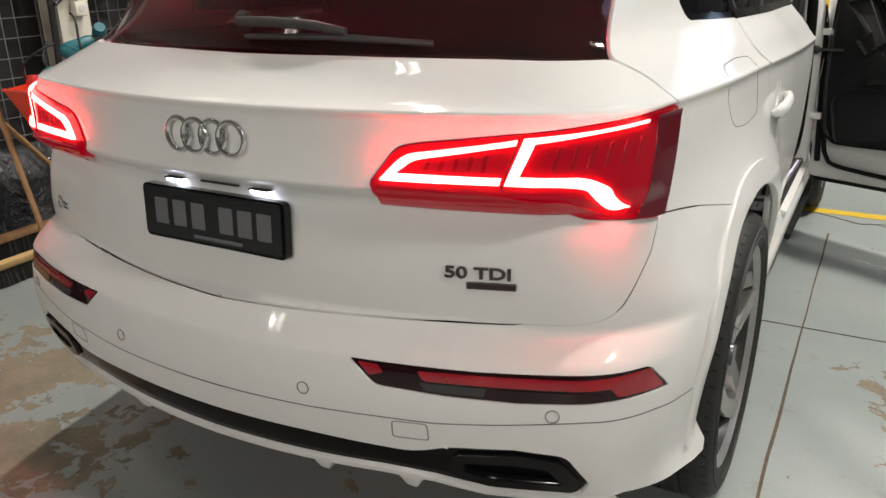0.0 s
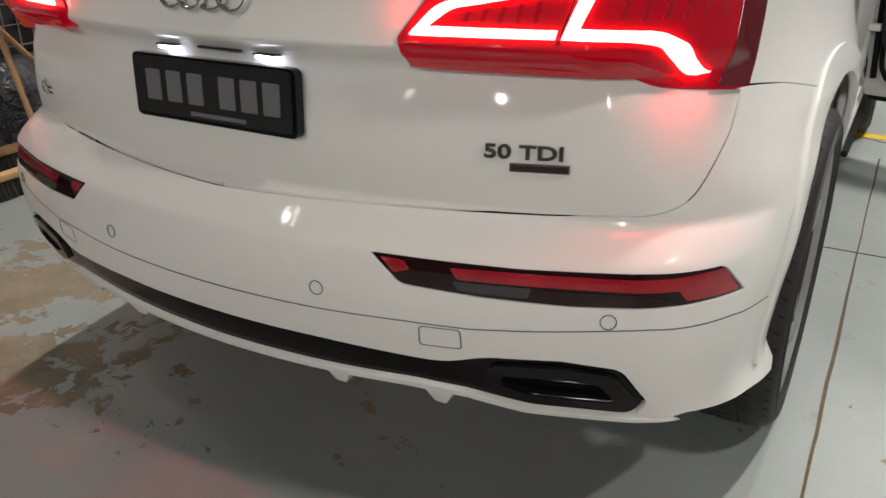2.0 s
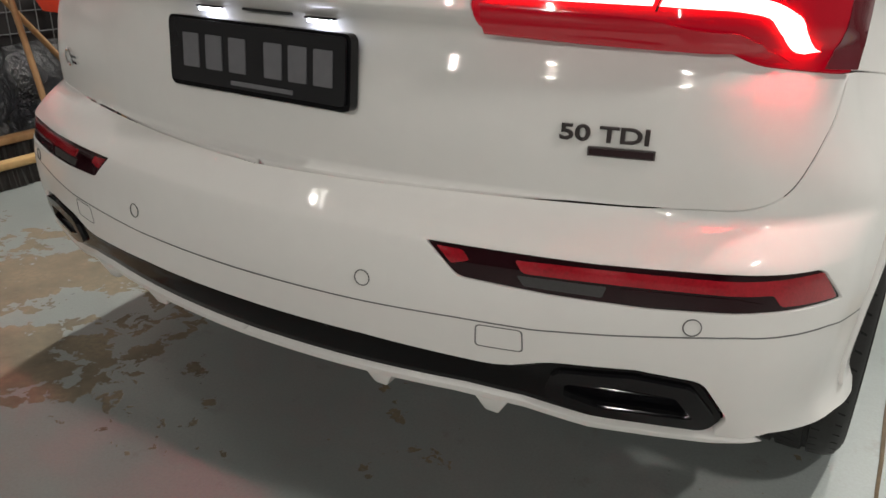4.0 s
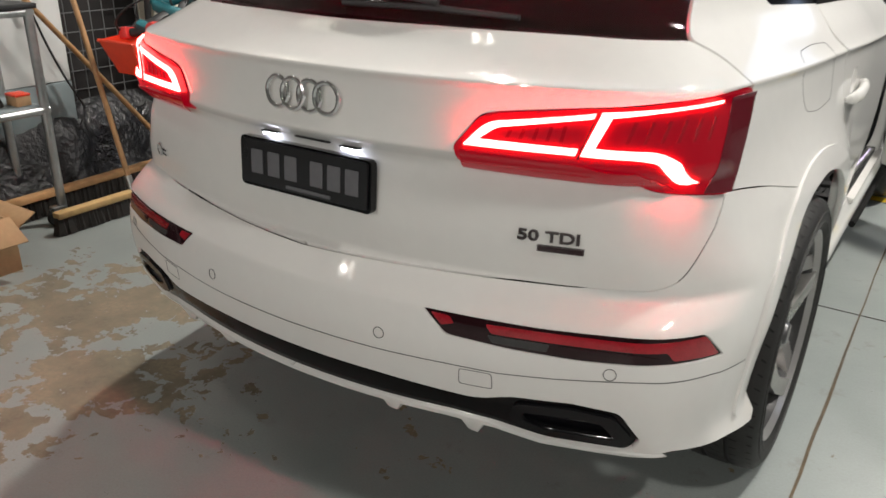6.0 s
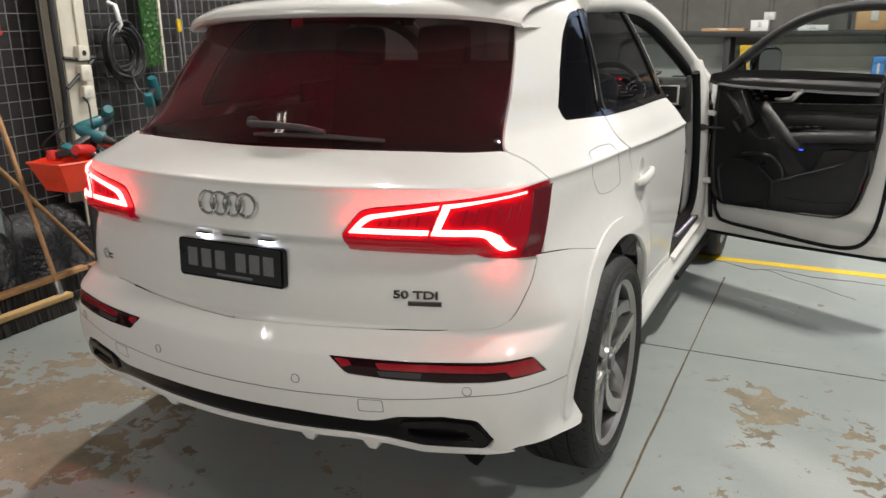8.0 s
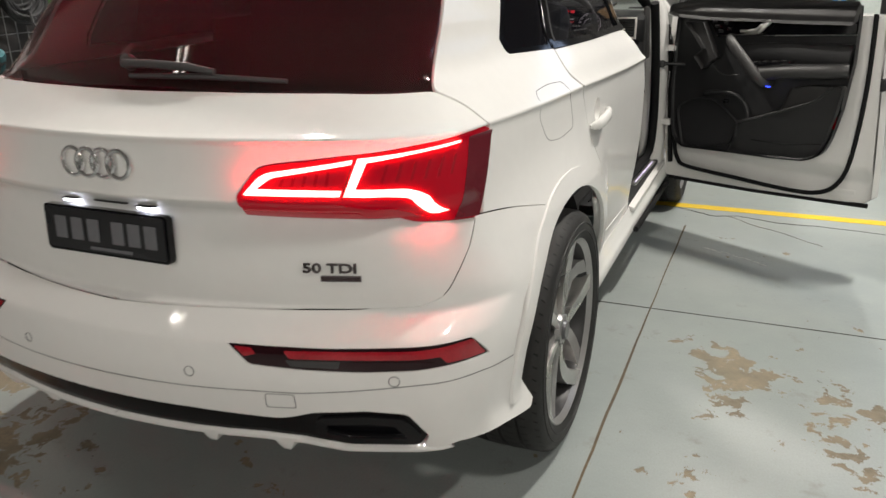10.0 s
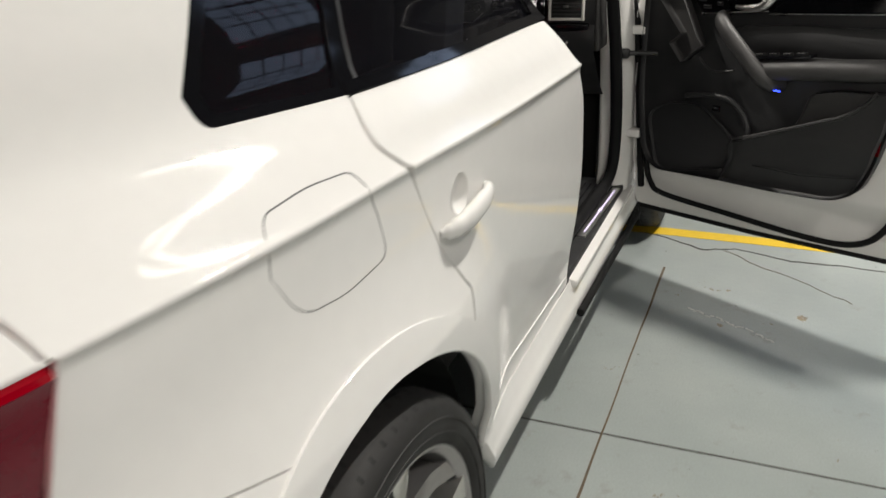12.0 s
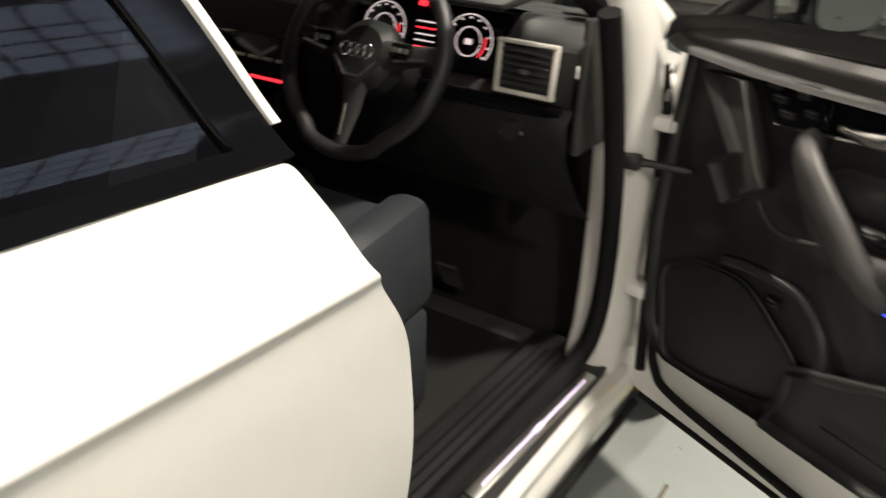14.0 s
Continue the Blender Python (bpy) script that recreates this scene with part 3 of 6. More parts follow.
# rear glass, spoiler and wiper
GLASS = [(0, 1.179), (10, 1.1785), (22.7, 1.175), (32.2, 1.168, .01), (34.6, 1.30), (36.9, 1.46), (38.5, 1.58), (0, 1.61)]
skin("rear_window", both(GLASS), REAR_GLASS, "dark tinted rear window with a red sheen", gap=.003, depth=.004, lift=-.002, step=.03)


def spoiler():
    rows = []
    for x in np.linspace(-.66, .66, 41):
        k = abs(x) / .66
        edge_y, edge_z = .545 + .20 * k ** 3, 1.552 - .022 * k ** 2 - .02 * k ** 8
        rows.append([(x, edge_y + .20, edge_z - .012), (x, edge_y + .012, edge_z - .012), (x, edge_y, edge_z), (x, edge_y + .006, edge_z + .016), (x, edge_y + .09, edge_z + .046), (x, edge_y + .25, edge_z + .068), (x, edge_y + .45, edge_z + .082)])
    n, verts = 7, [p for r in rows for p in r]
    faces = [(i * n + j, i * n + j + 1, i * n + n + j + 1, i * n + n + j) for i in range(40) for j in range(n - 1)]
    ob = soften(put("roof_spoiler", verts, faces, PAINT, car, "white roof spoiler"), 50)
    # unseen lamp, assumed lit, added to give the glass its red sheen
    box("assumed_brake_lamp", (.40, .010, .016), (0, .80, 1.576), BRAKE_GLOW, ob, (45, 0, 0), .002, "assumed brake lamp, unseen, that reddens the rear glass")
    # unseen dark shields added to keep the red light out of the cabin
    box("lamp_shield", (.46, .012, .10), (0, .835, 1.562), DARK, ob, (45, 0, 0), .002)
    for hx in (-.225, .225):
        box("lamp_shield", (.012, .07, .10), (hx, .815, 1.560), DARK, ob, (0, 0, 0), .002)


spoiler()


def on_tail(x, z, lift=0.0):
    """Frame on the tail surface at (x, z): outward normal is its z axis, up is its y axis."""
    a = math.degrees(math.atan2(x, PIVOT - .2))
    for _ in range(8):
        a += math.degrees((x - tail_chart(np.array(a), np.array(z))[0]) / 1.5)
    p = tail_chart(np.array(a), np.array(z))
    ux = tail_chart(np.array(a + .4), np.array(z)) - tail_chart(np.array(a - .4), np.array(z))
    uz = tail_chart(np.array(a), np.array(z + .006)) - tail_chart(np.array(a), np.array(z - .006))
    right, up = Vector(ux).normalized(), Vector(uz).normalized()
    out = right.cross(up).normalized()
    up = out.cross(right)
    m = Matrix((right, up, out)).transposed().to_4x4()
    m.translation = Vector(p) + lift * out
    return m


WX, WZ = -.040, 1.226


def wiper():
    root = lathe("rear_wiper", [(-.0, .0), (.0, .018), (.02, .018), (.034, .012), (.037, 0)], WIPER, car, "dark grey rear wiper")
    base = on_tail(WX, WZ, .0)
    stand = base @ pose(0, 0, 0, 0, -90, 0)
    root.matrix_local = stand
    back = stand.inverted()
    ends = [on_tail(WX + dx, WZ + dz, h).translation for dx, dz, h in ((0, -.012, .03), (.09, -.014, .034), (.20, -.020, .034), (.265, -.026, .026))]
    tube("arm", [back @ e for e in ends], [.011, .011, .010, .008], WIPER, root, sides=8)
    ends = [on_tail(WX + dx, WZ + dz, h).translation for dx, dz, h in ((.02, -.030, .012), (.24, -.030, .016), (.44, -.036, .010))]
    tube("blade", [back @ e for e in ends], [.006, .008, .006], WIPER, root, sides=8)


wiper()

# emblem of four rings, plain badges and the plate
emblem = new("emblem")
emblem.parent = car
emblem["label"] = "chrome badge of four linked rings"
for k in range(4):
    x = .023 + (k - 1.5) * .0455
    m = on_tail(x, 1.034, .006 + .0015 * (k % 2))
    ring = [m @ Vector((.0315 * math.cos(q), .0325 * math.sin(q), 0)) for q in np.linspace(0, 2 * math.pi, 40, endpoint=False)]
    tube("ring", ring, .0058, CHROME, emblem, closed=True, sides=8)
m = on_tail(.566, .804, .002)
lettering("model_badge", "50 TDI", .031, .0025, BADGE, car, m, "chrome lettering", 1.42)
m = on_tail(.59, .7805, .002)
bm = bmesh.new()
bmesh.ops.create_cube(bm, size=1)
bm.transform(m @ Matrix.Diagonal((.093, .013, .005, 1)))
badge = part("badge_bar", bm, BADGE, car, "small chrome badge with a dark face")
bm = bmesh.new()
bmesh.ops.create_cube(bm, size=1)
bm.transform(on_tail(.59, .7805, .003) @ Matrix.Diagonal((.088, .009, .005, 1)))
part("badge_face", bm, LAMP_SMOKE, badge)
left_badge = new("left_badge")
left_badge.parent = car
left_badge["label"] = "small chrome badge of plain shapes"
m = on_tail(-.640, .782, .003)
tube("badge_shape", [m @ Vector((.017 * math.cos(q), .016 * math.sin(q), 0)) for q in np.linspace(0, 2 * math.pi, 14, endpoint=False)], .0045, CHROME, left_badge, closed=True, sides=6)
for dx, dz, sx, sz in ((.033, -.008, .028, .005), (.033, .004, .028, .005), (.022, -.002, .005, .018)):
    bm = bmesh.new()
    bmesh.ops.create_cube(bm, size=1)
    bm.transform(on_tail(-.640 + dx, .782 + dz, .003) @ Matrix.Diagonal((sx, sz, .005, 1)))
    part("badge_shape", bm, CHROME, left_badge)

plate = new("number_plate")
plate.parent = car
plate["label"] = "black number plate in a dark frame, with plain grey bars"
pm = Matrix(((1, 0, 0, .006), (0, .06, -1, .112), (0, 1, .06, .858), (0, 0, 0, 1)))


def plate_piece(name, w, h, t, x, y, z, mat, bevel=.003, parent=plate):
    bm = bmesh.new()
    bmesh.ops.create_cube(bm, size=1)
    bm.transform(Matrix.Diagonal((w, h, t, 1)))
    bmesh.ops.bevel(bm, geom=[e for e in bm.edges if abs(e.verts[0].co.z - e.verts[1].co.z) > t * .5], offset=bevel, segments=3, affect="EDGES", profile=.5)
    bm.transform(pm @ pose(x, y, z))
    return soften(part(name, bm, mat, parent))


plate_piece("holder", .386, .116, .018, 0, 0, -.004, BLACK_GLOSS, .012)
plate_piece("sheet", .372, .103, .004, 0, .002, .008, PLATE_BLACK, .008)
for k, x in enumerate((-.135, -.083, -.031, .045, .095, .145)):
    plate_piece("plain_bar", .036, .055, .003, x, .004, .0105, PLATE_GREY, .002)
plate_piece("plain_bar", .13, .007, .003, .02, -.040, .0115, PLATE_GREY, .001)
for x in (-.105, .125):
    unit = plate_piece("plate_lamp", .050, .003, .018, x, .0752, -.008, BLACK, .002, car)
    plate_piece("lit_lens", .036, .005, .014, x, .0712, -.006, PLATE_GLOW, .001, unit)
plate_piece("gate_switch", .10, .004, .016, .02, .077, -.010, BLACK, .002, car)

# bumper: upper skin with lamp openings, lower skin, diffuser, lip and fins
REFL = [(13.1, .641, .004), (15.0, .594, .012), (20, .586), (25, .583), (30.5, .588), (35.6, .586, .006), (33.9, .638, .012), (29, .641), (22, .638)]
UPPER = [(0, .5245), (9.5, .5255), (15.0, .5290), (19.3, .5290), (23.2, .5370), (29.3, .5535), (34.7, .5500), (38.7, .5350), (39.0, .57), (40.4, .66), (43.4, .75), (48.6, .826), (46, .841), (41, .869), (36.2, .8885), (35.5, .8885), (34.6, .83), (33.6, .79), (32.0, .728, .04), (29.9, .7058, .05),
         (23.5, .6995), (11.5, .6945), (0, .6895)]
bumper = skin("rear_bumper", both(UPPER), PAINT, "white upper bumper skin", gap=.0008, step=.014, lines=(.644,), holes=[REFL, flip(REFL)])
for s in (1, -1):
    side = (lambda p: p) if s > 0 else flip
    r = skin("bumper_reflector", side(REFL), LAMP_SMOKE, "dark red bumper reflector", gap=.001, lift=-.004, depth=.02, step=.02)
    skin("red_lens", side([(18.0, .630), (34.0, .633), (35.2, .590), (31.5, .594), (31.0, .612), (18.5, .612)]), REFLECTOR, "", r, lift=-.0025, depth=.002, step=.012, radius=.006)
    skin("red_lens", side([(13.7, .636), (15.2, .634), (15.6, .620), (14.6, .612)]), REFLECTOR, "", r, lift=-.0025, depth=.002, step=.012, radius=.004)
    skin("clear_lens", side([(18.2, .608), (22.8, .608), (22.6, .592), (18.6, .594)]), TRIM_GREY, "", r, lift=-.002, depth=.002, step=.012, radius=.003)
    skin("dark_lens", side([(23.4, .608), (29.0, .608), (30.6, .600), (29.0, .590), (23.6, .588)]), LAMP_SMOKE, "", r, lift=-.002, depth=.002, step=.012, radius=.006)
    for x, z in ((.259, .565), (.731, .563)):
        m = on_tail(s * x, z, .001)
        ring = [m @ Vector((.0125 * math.cos(q), .0125 * math.sin(q), 0)) for q in np.linspace(0, 2 * math.pi, 20, endpoint=False)]
        tube("parking_sensor", ring, .0010, SEAM_GREY, bumper, closed=True, sides=5)
for s in (1, -1):
    skin("bumper_corner", (lambda p: p if s > 0 else flip(p))([(33.6, .80), (39, .80), (39, .868), (36, .884), (34.8, .884)]), PAINT, "", bumper, lift=-.005, depth=0, step=.02)
    skin("shut_line", (lambda p: p if s > 0 else flip(p))([(31.6, .722), (33.4, .79), (34.4, .83), (35.25, .885), (35.65, .885), (34.75, .83), (33.75, .79), (32.1, .722)]), DARK, "", bumper, lift=-.003, depth=0, step=.012)
LOWER = [(0, .463), (9.2, .463), (17.6, .455, .03), (20.2, .476, .02), (24.7, .483), (28.1, .474, .015), (29.9, .405, .012), (29.2, .368, .02), (31.0, .368), (32.4, .378), (37.6, .372, .05), (41.6, .338, .01), (42.2, .352), (40.6, .42), (39.2, .47), (38.7, .5345), (34.7, .5495), (29.3, .5530), (23.2, .5365), (19.3, .5285), (15.0, .5285), (9.5, .5250), (0, .5240)]
JOIN = [(0, .5250), (9.5, .5260), (15.0, .5295), (19.3, .5295), (23.2, .5375), (29.3, .5540), (34.7, .5505), (38.6, .5355)]
skin("bumper_seam", both([(a, z - .0020) for a, z in JOIN] + JOIN[::-1]), SEAM_GREY, "fine seam across the bumper", bumper, lift=.0004, depth=.001, step=.012)
FLAP = [(16.2, .523), (18.7, .524), (18.8, .487), (16.2, .486)]
lower = skin("lower_bumper", both(LOWER), PAINT, "white lower bumper skin", gap=.0006, step=.014, holes=[[(a, b, .008) for a, b in FLAP], [(a, b, .008) for a, b in flip(FLAP)]])
for s in (1, -1):
    side = (lambda p: p) if s > 0 else flip
    skin("tow_cover", side([(a, b, .008) for a, b in FLAP]), PAINT, "", lower, gap=.0011, step=.02)
    skin("cover_seam", side([(16.15, .5235, .008), (18.75, .5245, .008), (18.85, .4865, .008), (16.15, .4855, .008)]), SEAM_GREY, "", lower, lift=.0006, depth=.001, step=.02, holes=[side([(16.22, .5220, .007), (18.67, .5230, .007), (18.77, .4880, .007), (16.22, .4870, .007)])])
DIFF = [(0, .400), (9, .402), (15.5, .405), (19.0, .398), (22.7, .376), (29.0, .372, .015), (29.65, .405, .010), (27.95, .470, .012), (24.7, .479), (20.3, .472, .02), (17.6, .452, .03), (9.2, .460), (0, .460)]
CUP = [(20.6, .458, .015), (24.7, .466), (27.6, .458, .010), (29.1, .405, .008), (28.6, .388, .010), (22.9, .389, .02), (20.2, .412, .02)]
SLOT = [(21.1, .447, .010), (24.7, .453), (27.0, .447, .008), (28.3, .405, .006), (27.9, .399, .008), (23.1, .400, .015), (20.9, .419, .010)]
diffuser = skin("diffuser", both(DIFF), DIFF_BLACK, "gloss black diffuser", lift=-.004, depth=.05, step=.016, holes=[CUP, flip(CUP)])
for s in (1, -1):
    side = (lambda p: p) if s > 0 else flip
    skin("outlet_bed", side([(19.3, .47), (29, .47), (30, .38), (22, .375), (19, .40)]), BLACK_GLOSS, "", diffuser, lift=-.026, depth=0, step=.03)
    skin("outlet_bar", side([(19.9, .424), (28.4, .418), (28.5, .404), (20.2, .409)]), BLACK_GLOSS, "", diffuser, lift=-.018, depth=.02, step=.02)
    skin("outlet_bar", side([(20.4, .440), (27.6, .440), (27.8, .431), (20.6, .431)]), BLACK_GLOSS, "", diffuser, lift=-.014, depth=.02, step=.02)
    skin("outlet_rim", side(CUP), BLACK_GLOSS, "raised rim of the outlet trim", diffuser, lift=.004, depth=.03, step=.016, gap=-.004, holes=[side(SLOT)])
LIP = [(0, .386), (9, .388), (15, .391), (19.0, .384), (22.7, .361), (29.4, .359, .02), (32.0, .370), (31.0, .3675), (29.2, .3675), (22.7, .372), (19.0, .395), (15.5, .402), (9, .399), (0, .397)]
lip = skin("lower_lip", both(LIP), PAINT, "thin white lip under the diffuser", lift=.006, depth=.05, step=.016)
for x in (.265, .455, -.265, -.455):
    z = .388 if abs(x) < .4 else .383
    base = tail_chart(np.array(math.degrees(math.atan2(x, 1.5))), np.array(z))
    bm = bmesh.new()
    vs = [bm.verts.new((x + dx, base[1] + dy, z + dz)) for dx, dy, dz in ((-.035, -.002, .006), (.035, -.002, .006), (.012, .012, -.034), (-.012, .012, -.034), (-.035, .16, .004), (.035, .16, .004), (.010, .16, -.030), (-.010, .16, -.030))]
    for f in ((0, 1, 2, 3), (4, 7, 6, 5), (0, 3, 7, 4), (1, 5, 6, 2), (3, 2, 6, 7), (0, 4, 5, 1)):
        bm.faces.new([vs[i] for i in f])
    bmesh.ops.bevel(bm, geom=bm.edges[:], offset=.004, segments=2, affect="EDGES", profile=.5)
    soften(part("diffuser_fin", bm, PAINT, lower))

# quarter panels with the side window opening, and the side glass
QUARTER_LOW = [(36.3, .8895), (41, .8695), (46, .8415), (48.7, .8265)]
ARCH_UP = [to_tail(y, z) for y, z in arch(.815, 1.245)]
SEAM = [(70.6, .828), (66.5, .93), (64.3, 1.02), (62.4, 1.088, .02), (59.3, 1.14, .04), (59.9, 1.198)]
QWIN = [(59.7, 1.203), (46.2, 1.213, .025), (45.4, 1.25), (47.5, 1.36), (50.8, 1.468, .06), (56.5, 1.538, .05), (66.5, 1.556)]
QUARTER = QUARTER_LOW + ARCH_UP + SEAM + QWIN + [(68, 1.59), (75, 1.612), (45, 1.612), (38.8, 1.585), (37.1, 1.46), (34.9, 1.30), (32.5, 1.167, .02), (35.7, 1.133, .05), (38.05, 1.083)]
for s in (1, -1):
    side = (lambda p: p) if s > 0 else flip
    q = skin("quarter_panel", side(QUARTER), PAINT, "white rear quarter panel", gap=.0012, step=.014, lines=(lambda a: 1.060 + crease(np.clip(PIVOT - .9 / np.tan(np.radians(np.clip(np.abs(a), 20, 89))), .3, 2)),))
    g = skin("quarter_window", side([(59.3, 1.207), (46.5, 1.217, .02), (45.8, 1.25), (47.9, 1.36), (51.2, 1.464, .06), (56.7, 1.533, .05), (65.9, 1.550), (61.8, 1.30)]), PRIVACY, "tinted quarter window", lift=-.004, depth=.004, step=.03)
    skin("window_frame", side([(59.9, 1.199), (46.1, 1.2095, .025), (45.1, 1.25), (47.2, 1.36), (50.5, 1.47, .06), (56.3, 1.543, .05), (66.8, 1.560)]), BLACK_GLOSS, "", g, lift=.0005, depth=.008, step=.02,
         holes=[side([(58.7, 1.213), (47.1, 1.222, .02), (46.3, 1.25), (48.4, 1.36), (51.6, 1.462, .06), (57, 1.526, .05), (65.2, 1.542), (61.0, 1.30)])])
flap_out = [(48.0, 1.117, .02), (51.9, 1.125, .03), (56.6, 1.121, .03), (57.9, 1.05), (58.6, .984, .03), (53.5, .972, .03), (49.4, .981, .04), (47.8, 1.05)]
skin("fuel_flap_seam", flap_out, SEAM_GREY, "fine seam round the fuel flap", lift=.0004, depth=.001, step=.02, holes=[[(p[0] + (.07 if p[0] < 53 else -.07), p[1] + (.0018 if p[1] < 1.04 else -.0018), *p[2:]) for p in flap_out]])
# ---- flanks, doors, glasshouse, wheels ----
def flank_panel(name, poly, mat, label="", s=1, parent=None, **more):
    chart = side_chart if s > 0 else (lambda y, z: side_chart(y, z) * [-1, 1, 1])
    return panel(name, chart, poly, mat, parent or car, label, **more)


DOOR_SEAM = [(1.276, .828), (1.203, .93), (1.158, 1.02), (1.135, 1.088, .02), (1.090, 1.14, .04), (1.130, 1.198)]
ARCH_DOOR = arch(1.25, 1.39, n=8)
REAR_DOOR = DOOR_SEAM + [(1.6, 1.194), (2.056, 1.180, .015), (2.088, 1.068, .02), (2.155, .97, .05), (2.19, .80, .1), (2.19, .60), (2.185, .402, .02), (1.398, .402)] + ARCH_DOOR[::-1]
for s in (1, -1):
    dish = [(1.290 + .036 * math.cos(q), .996 + .036 * math.sin(q)) for q in np.linspace(0, 2 * math.pi, 28, endpoint=False)]
    door = flank_panel("rear_door", REAR_DOOR, PAINT, "white rear door, closed", s, holes=[dish], gap=.0014, step=.014, depth=.03, lines=(lambda y: 1.060 + crease(y),))
    g = flank_panel("door_window", [(1.14, 1.207), (2.04, 1.190, .01), (1.86, 1.545, .02), (1.25, 1.548, .01)], PRIVACY, "tinted door window", s, door, lift=-.006, depth=.004, step=.03)
    flank_panel("window_trim", [(1.12, 1.1985), (2.062, 1.1815), (2.05, 1.1995), (1.13, 1.2155)], BLACK_GLOSS, "", s, door, lift=.004, depth=.012, step=.03)
    flank_panel("front_frame", [(2.06, 1.19), (1.87, 1.565), (1.815, 1.565), (2.0, 1.19)], BLACK_GLOSS, "", s, door, lift=.001, depth=.02, step=.03)
    flank_panel("frame_edge", [(2.068, 1.212), (1.892, 1.565), (1.881, 1.565), (2.057, 1.212)], PAINT, "white edge of the door frame", s, door, lift=-.002, depth=.03, step=.03)
    flank_panel("rear_frame", [(1.118, 1.205), (1.152, 1.205), (1.262, 1.555), (1.235, 1.555)], BLACK_GLOSS, "", s, door, lift=.002, depth=.012, step=.03)
    flank_panel("glass_divider", [(1.152, 1.205), (1.160, 1.205), (1.270, 1.555), (1.262, 1.555)], BLACK, "", s, door, lift=.003, depth=.006, step=.03)
    # side skirt
    flank_panel("side_skirt", [(1.425, .36), (1.405, .398), (2.185, .398), (3.25, .398), (3.25, .245), (1.48, .245, .04)], PAINT, "white side skirt", s, gap=.0015, step=.02, depth=.04)
    if s < 0:
        lid = lathe("handle_cup", [(-.002, 0), (-.001, .036), (-.004, .038)], PAINT, door, "", 20)
        lid.location = (-float(flank(1.290, .996)), 1.290, .996)
    if s > 0:
        flank_panel("door_swage", [(1.44, .455), (2.17, .425), (2.17, .432), (1.46, .464)], PAINT, "", s, door, lift=.003, depth=.004, step=.02)
        # pull handle over its dished recess
        cup = lathe("handle_cup", [(-.020, 0), (-.019, .010), (-.015, .022), (-.007, .032), (.0, .0365), (-.003, .0385)], PAINT, door, "dished recess", 28)
        cup.location = (float(flank(1.290, .996)) - .0005, 1.290, .996)
        h = [(.922, 1.205, .955), (.938, 1.222, .957), (.948, 1.262, .962), (.950, 1.315, .967), (.945, 1.375, .972), (.924, 1.408, .973)]
        tube("pull_handle", spline(h, 5), [.005] * 3 + [.009] * 3 + [.012] * 4 + [.0135] * 8 + [.0115] * 4 + [.008] * 2 + [.005] * 2, PAINT, door, "white pull handle", sides=12, flat=1.5)
    # raised lip round the wheel opening
    ring_in, ring_out = arch(.4915, 1.3885, .449, 44), arch(.4345, 1.4455, .506, 44)
    ring_in = [(y, z) for y, z in ring_in]
    flank_panel("arch_lip", ring_in + ring_out[::-1], PAINT, "white wheel arch lip", s, lift=.007, depth=.016, step=.012)

# roof, rails and front of the cabin
verts, faces, nx, ny = [], [], 21, 25
for i in range(nx):
    for j in range(ny):
        u, v = i / (nx - 1) * 2 - 1, j / (ny - 1)
        verts.append((u * .64, .72 + 2.1 * v, 1.612 + .05 * (1 - u * u) + .03 * math.sin(math.pi * v) * (1 - .3 * u * u) - .05 * max(0, v - .75) / .25))
for i in range(nx - 1):
    for j in range(ny - 1):
        faces.append((i * ny + j, i * ny + ny + j, i * ny + ny + j + 1, i * ny + j + 1))
put("roof", verts, faces, PAINT, car, "white roof", True)
for s in (1, -1):
    rail = [(s * .665, 1.30, 1.578), (s * .668, 1.8, 1.585), (s * .675, 2.2, 1.565), (s * .70, 2.5, 1.505), (s * .745, 2.78, 1.395), (s * .80, 2.98, 1.28), (s * .85, 3.10, 1.19)]
    tube("roof_rail", spline(rail, 5), .042, PAINT, car, "white roof edge and windscreen pillar", sides=12)
    seal = [(p[0] - s * .012, p[1] - .045, p[2] - .040) for p in rail[1:]]
    tube("door_seal", spline(seal, 5), .026, SEAL, car, "black door seal", sides=8)
verts = [(x, y, z) for y, z, w in ((2.62, 1.60, .60), (3.25, 1.16, .74)) for x in (-w, 0, w)]
put("windscreen", [(x, y - (.06 if x == 0 else 0), z) for x, y, z in verts], [(0, 1, 4, 3), (1, 2, 5, 4)], CLEAR, car, "clear windscreen", True)
verts, faces = [], []
for j, (y, w, z) in enumerate(((3.15, .80, 1.10), (3.6, .80, 1.07), (4.1, .76, 1.0), (4.5, .66, .86), (4.62, .55, .60))):
    for i in range(11):
        u = i / 5 - 1
        verts.append((u * w, y - .12 * abs(u) ** 3 * (j > 2), z - .10 * abs(u) ** 4))
for j in range(4):
    for i in range(10):
        faces.append((j * 11 + i, j * 11 + i + 1, j * 11 + i + 12, j * 11 + i + 11))
put("bonnet", verts, faces, PAINT, car, "white bonnet", True)
for s in (1, -1):
    flank_panel("front_wing", [(3.22, 1.03), (3.22, .30)] + [(3.76 - .44 * math.cos(q), .375 + .44 * math.sin(q)) for q in np.linspace(.0, math.pi, 14)] + [(4.45, .40), (4.50, .85), (4.1, 1.0)], PAINT, "white front wing", s, step=.04)

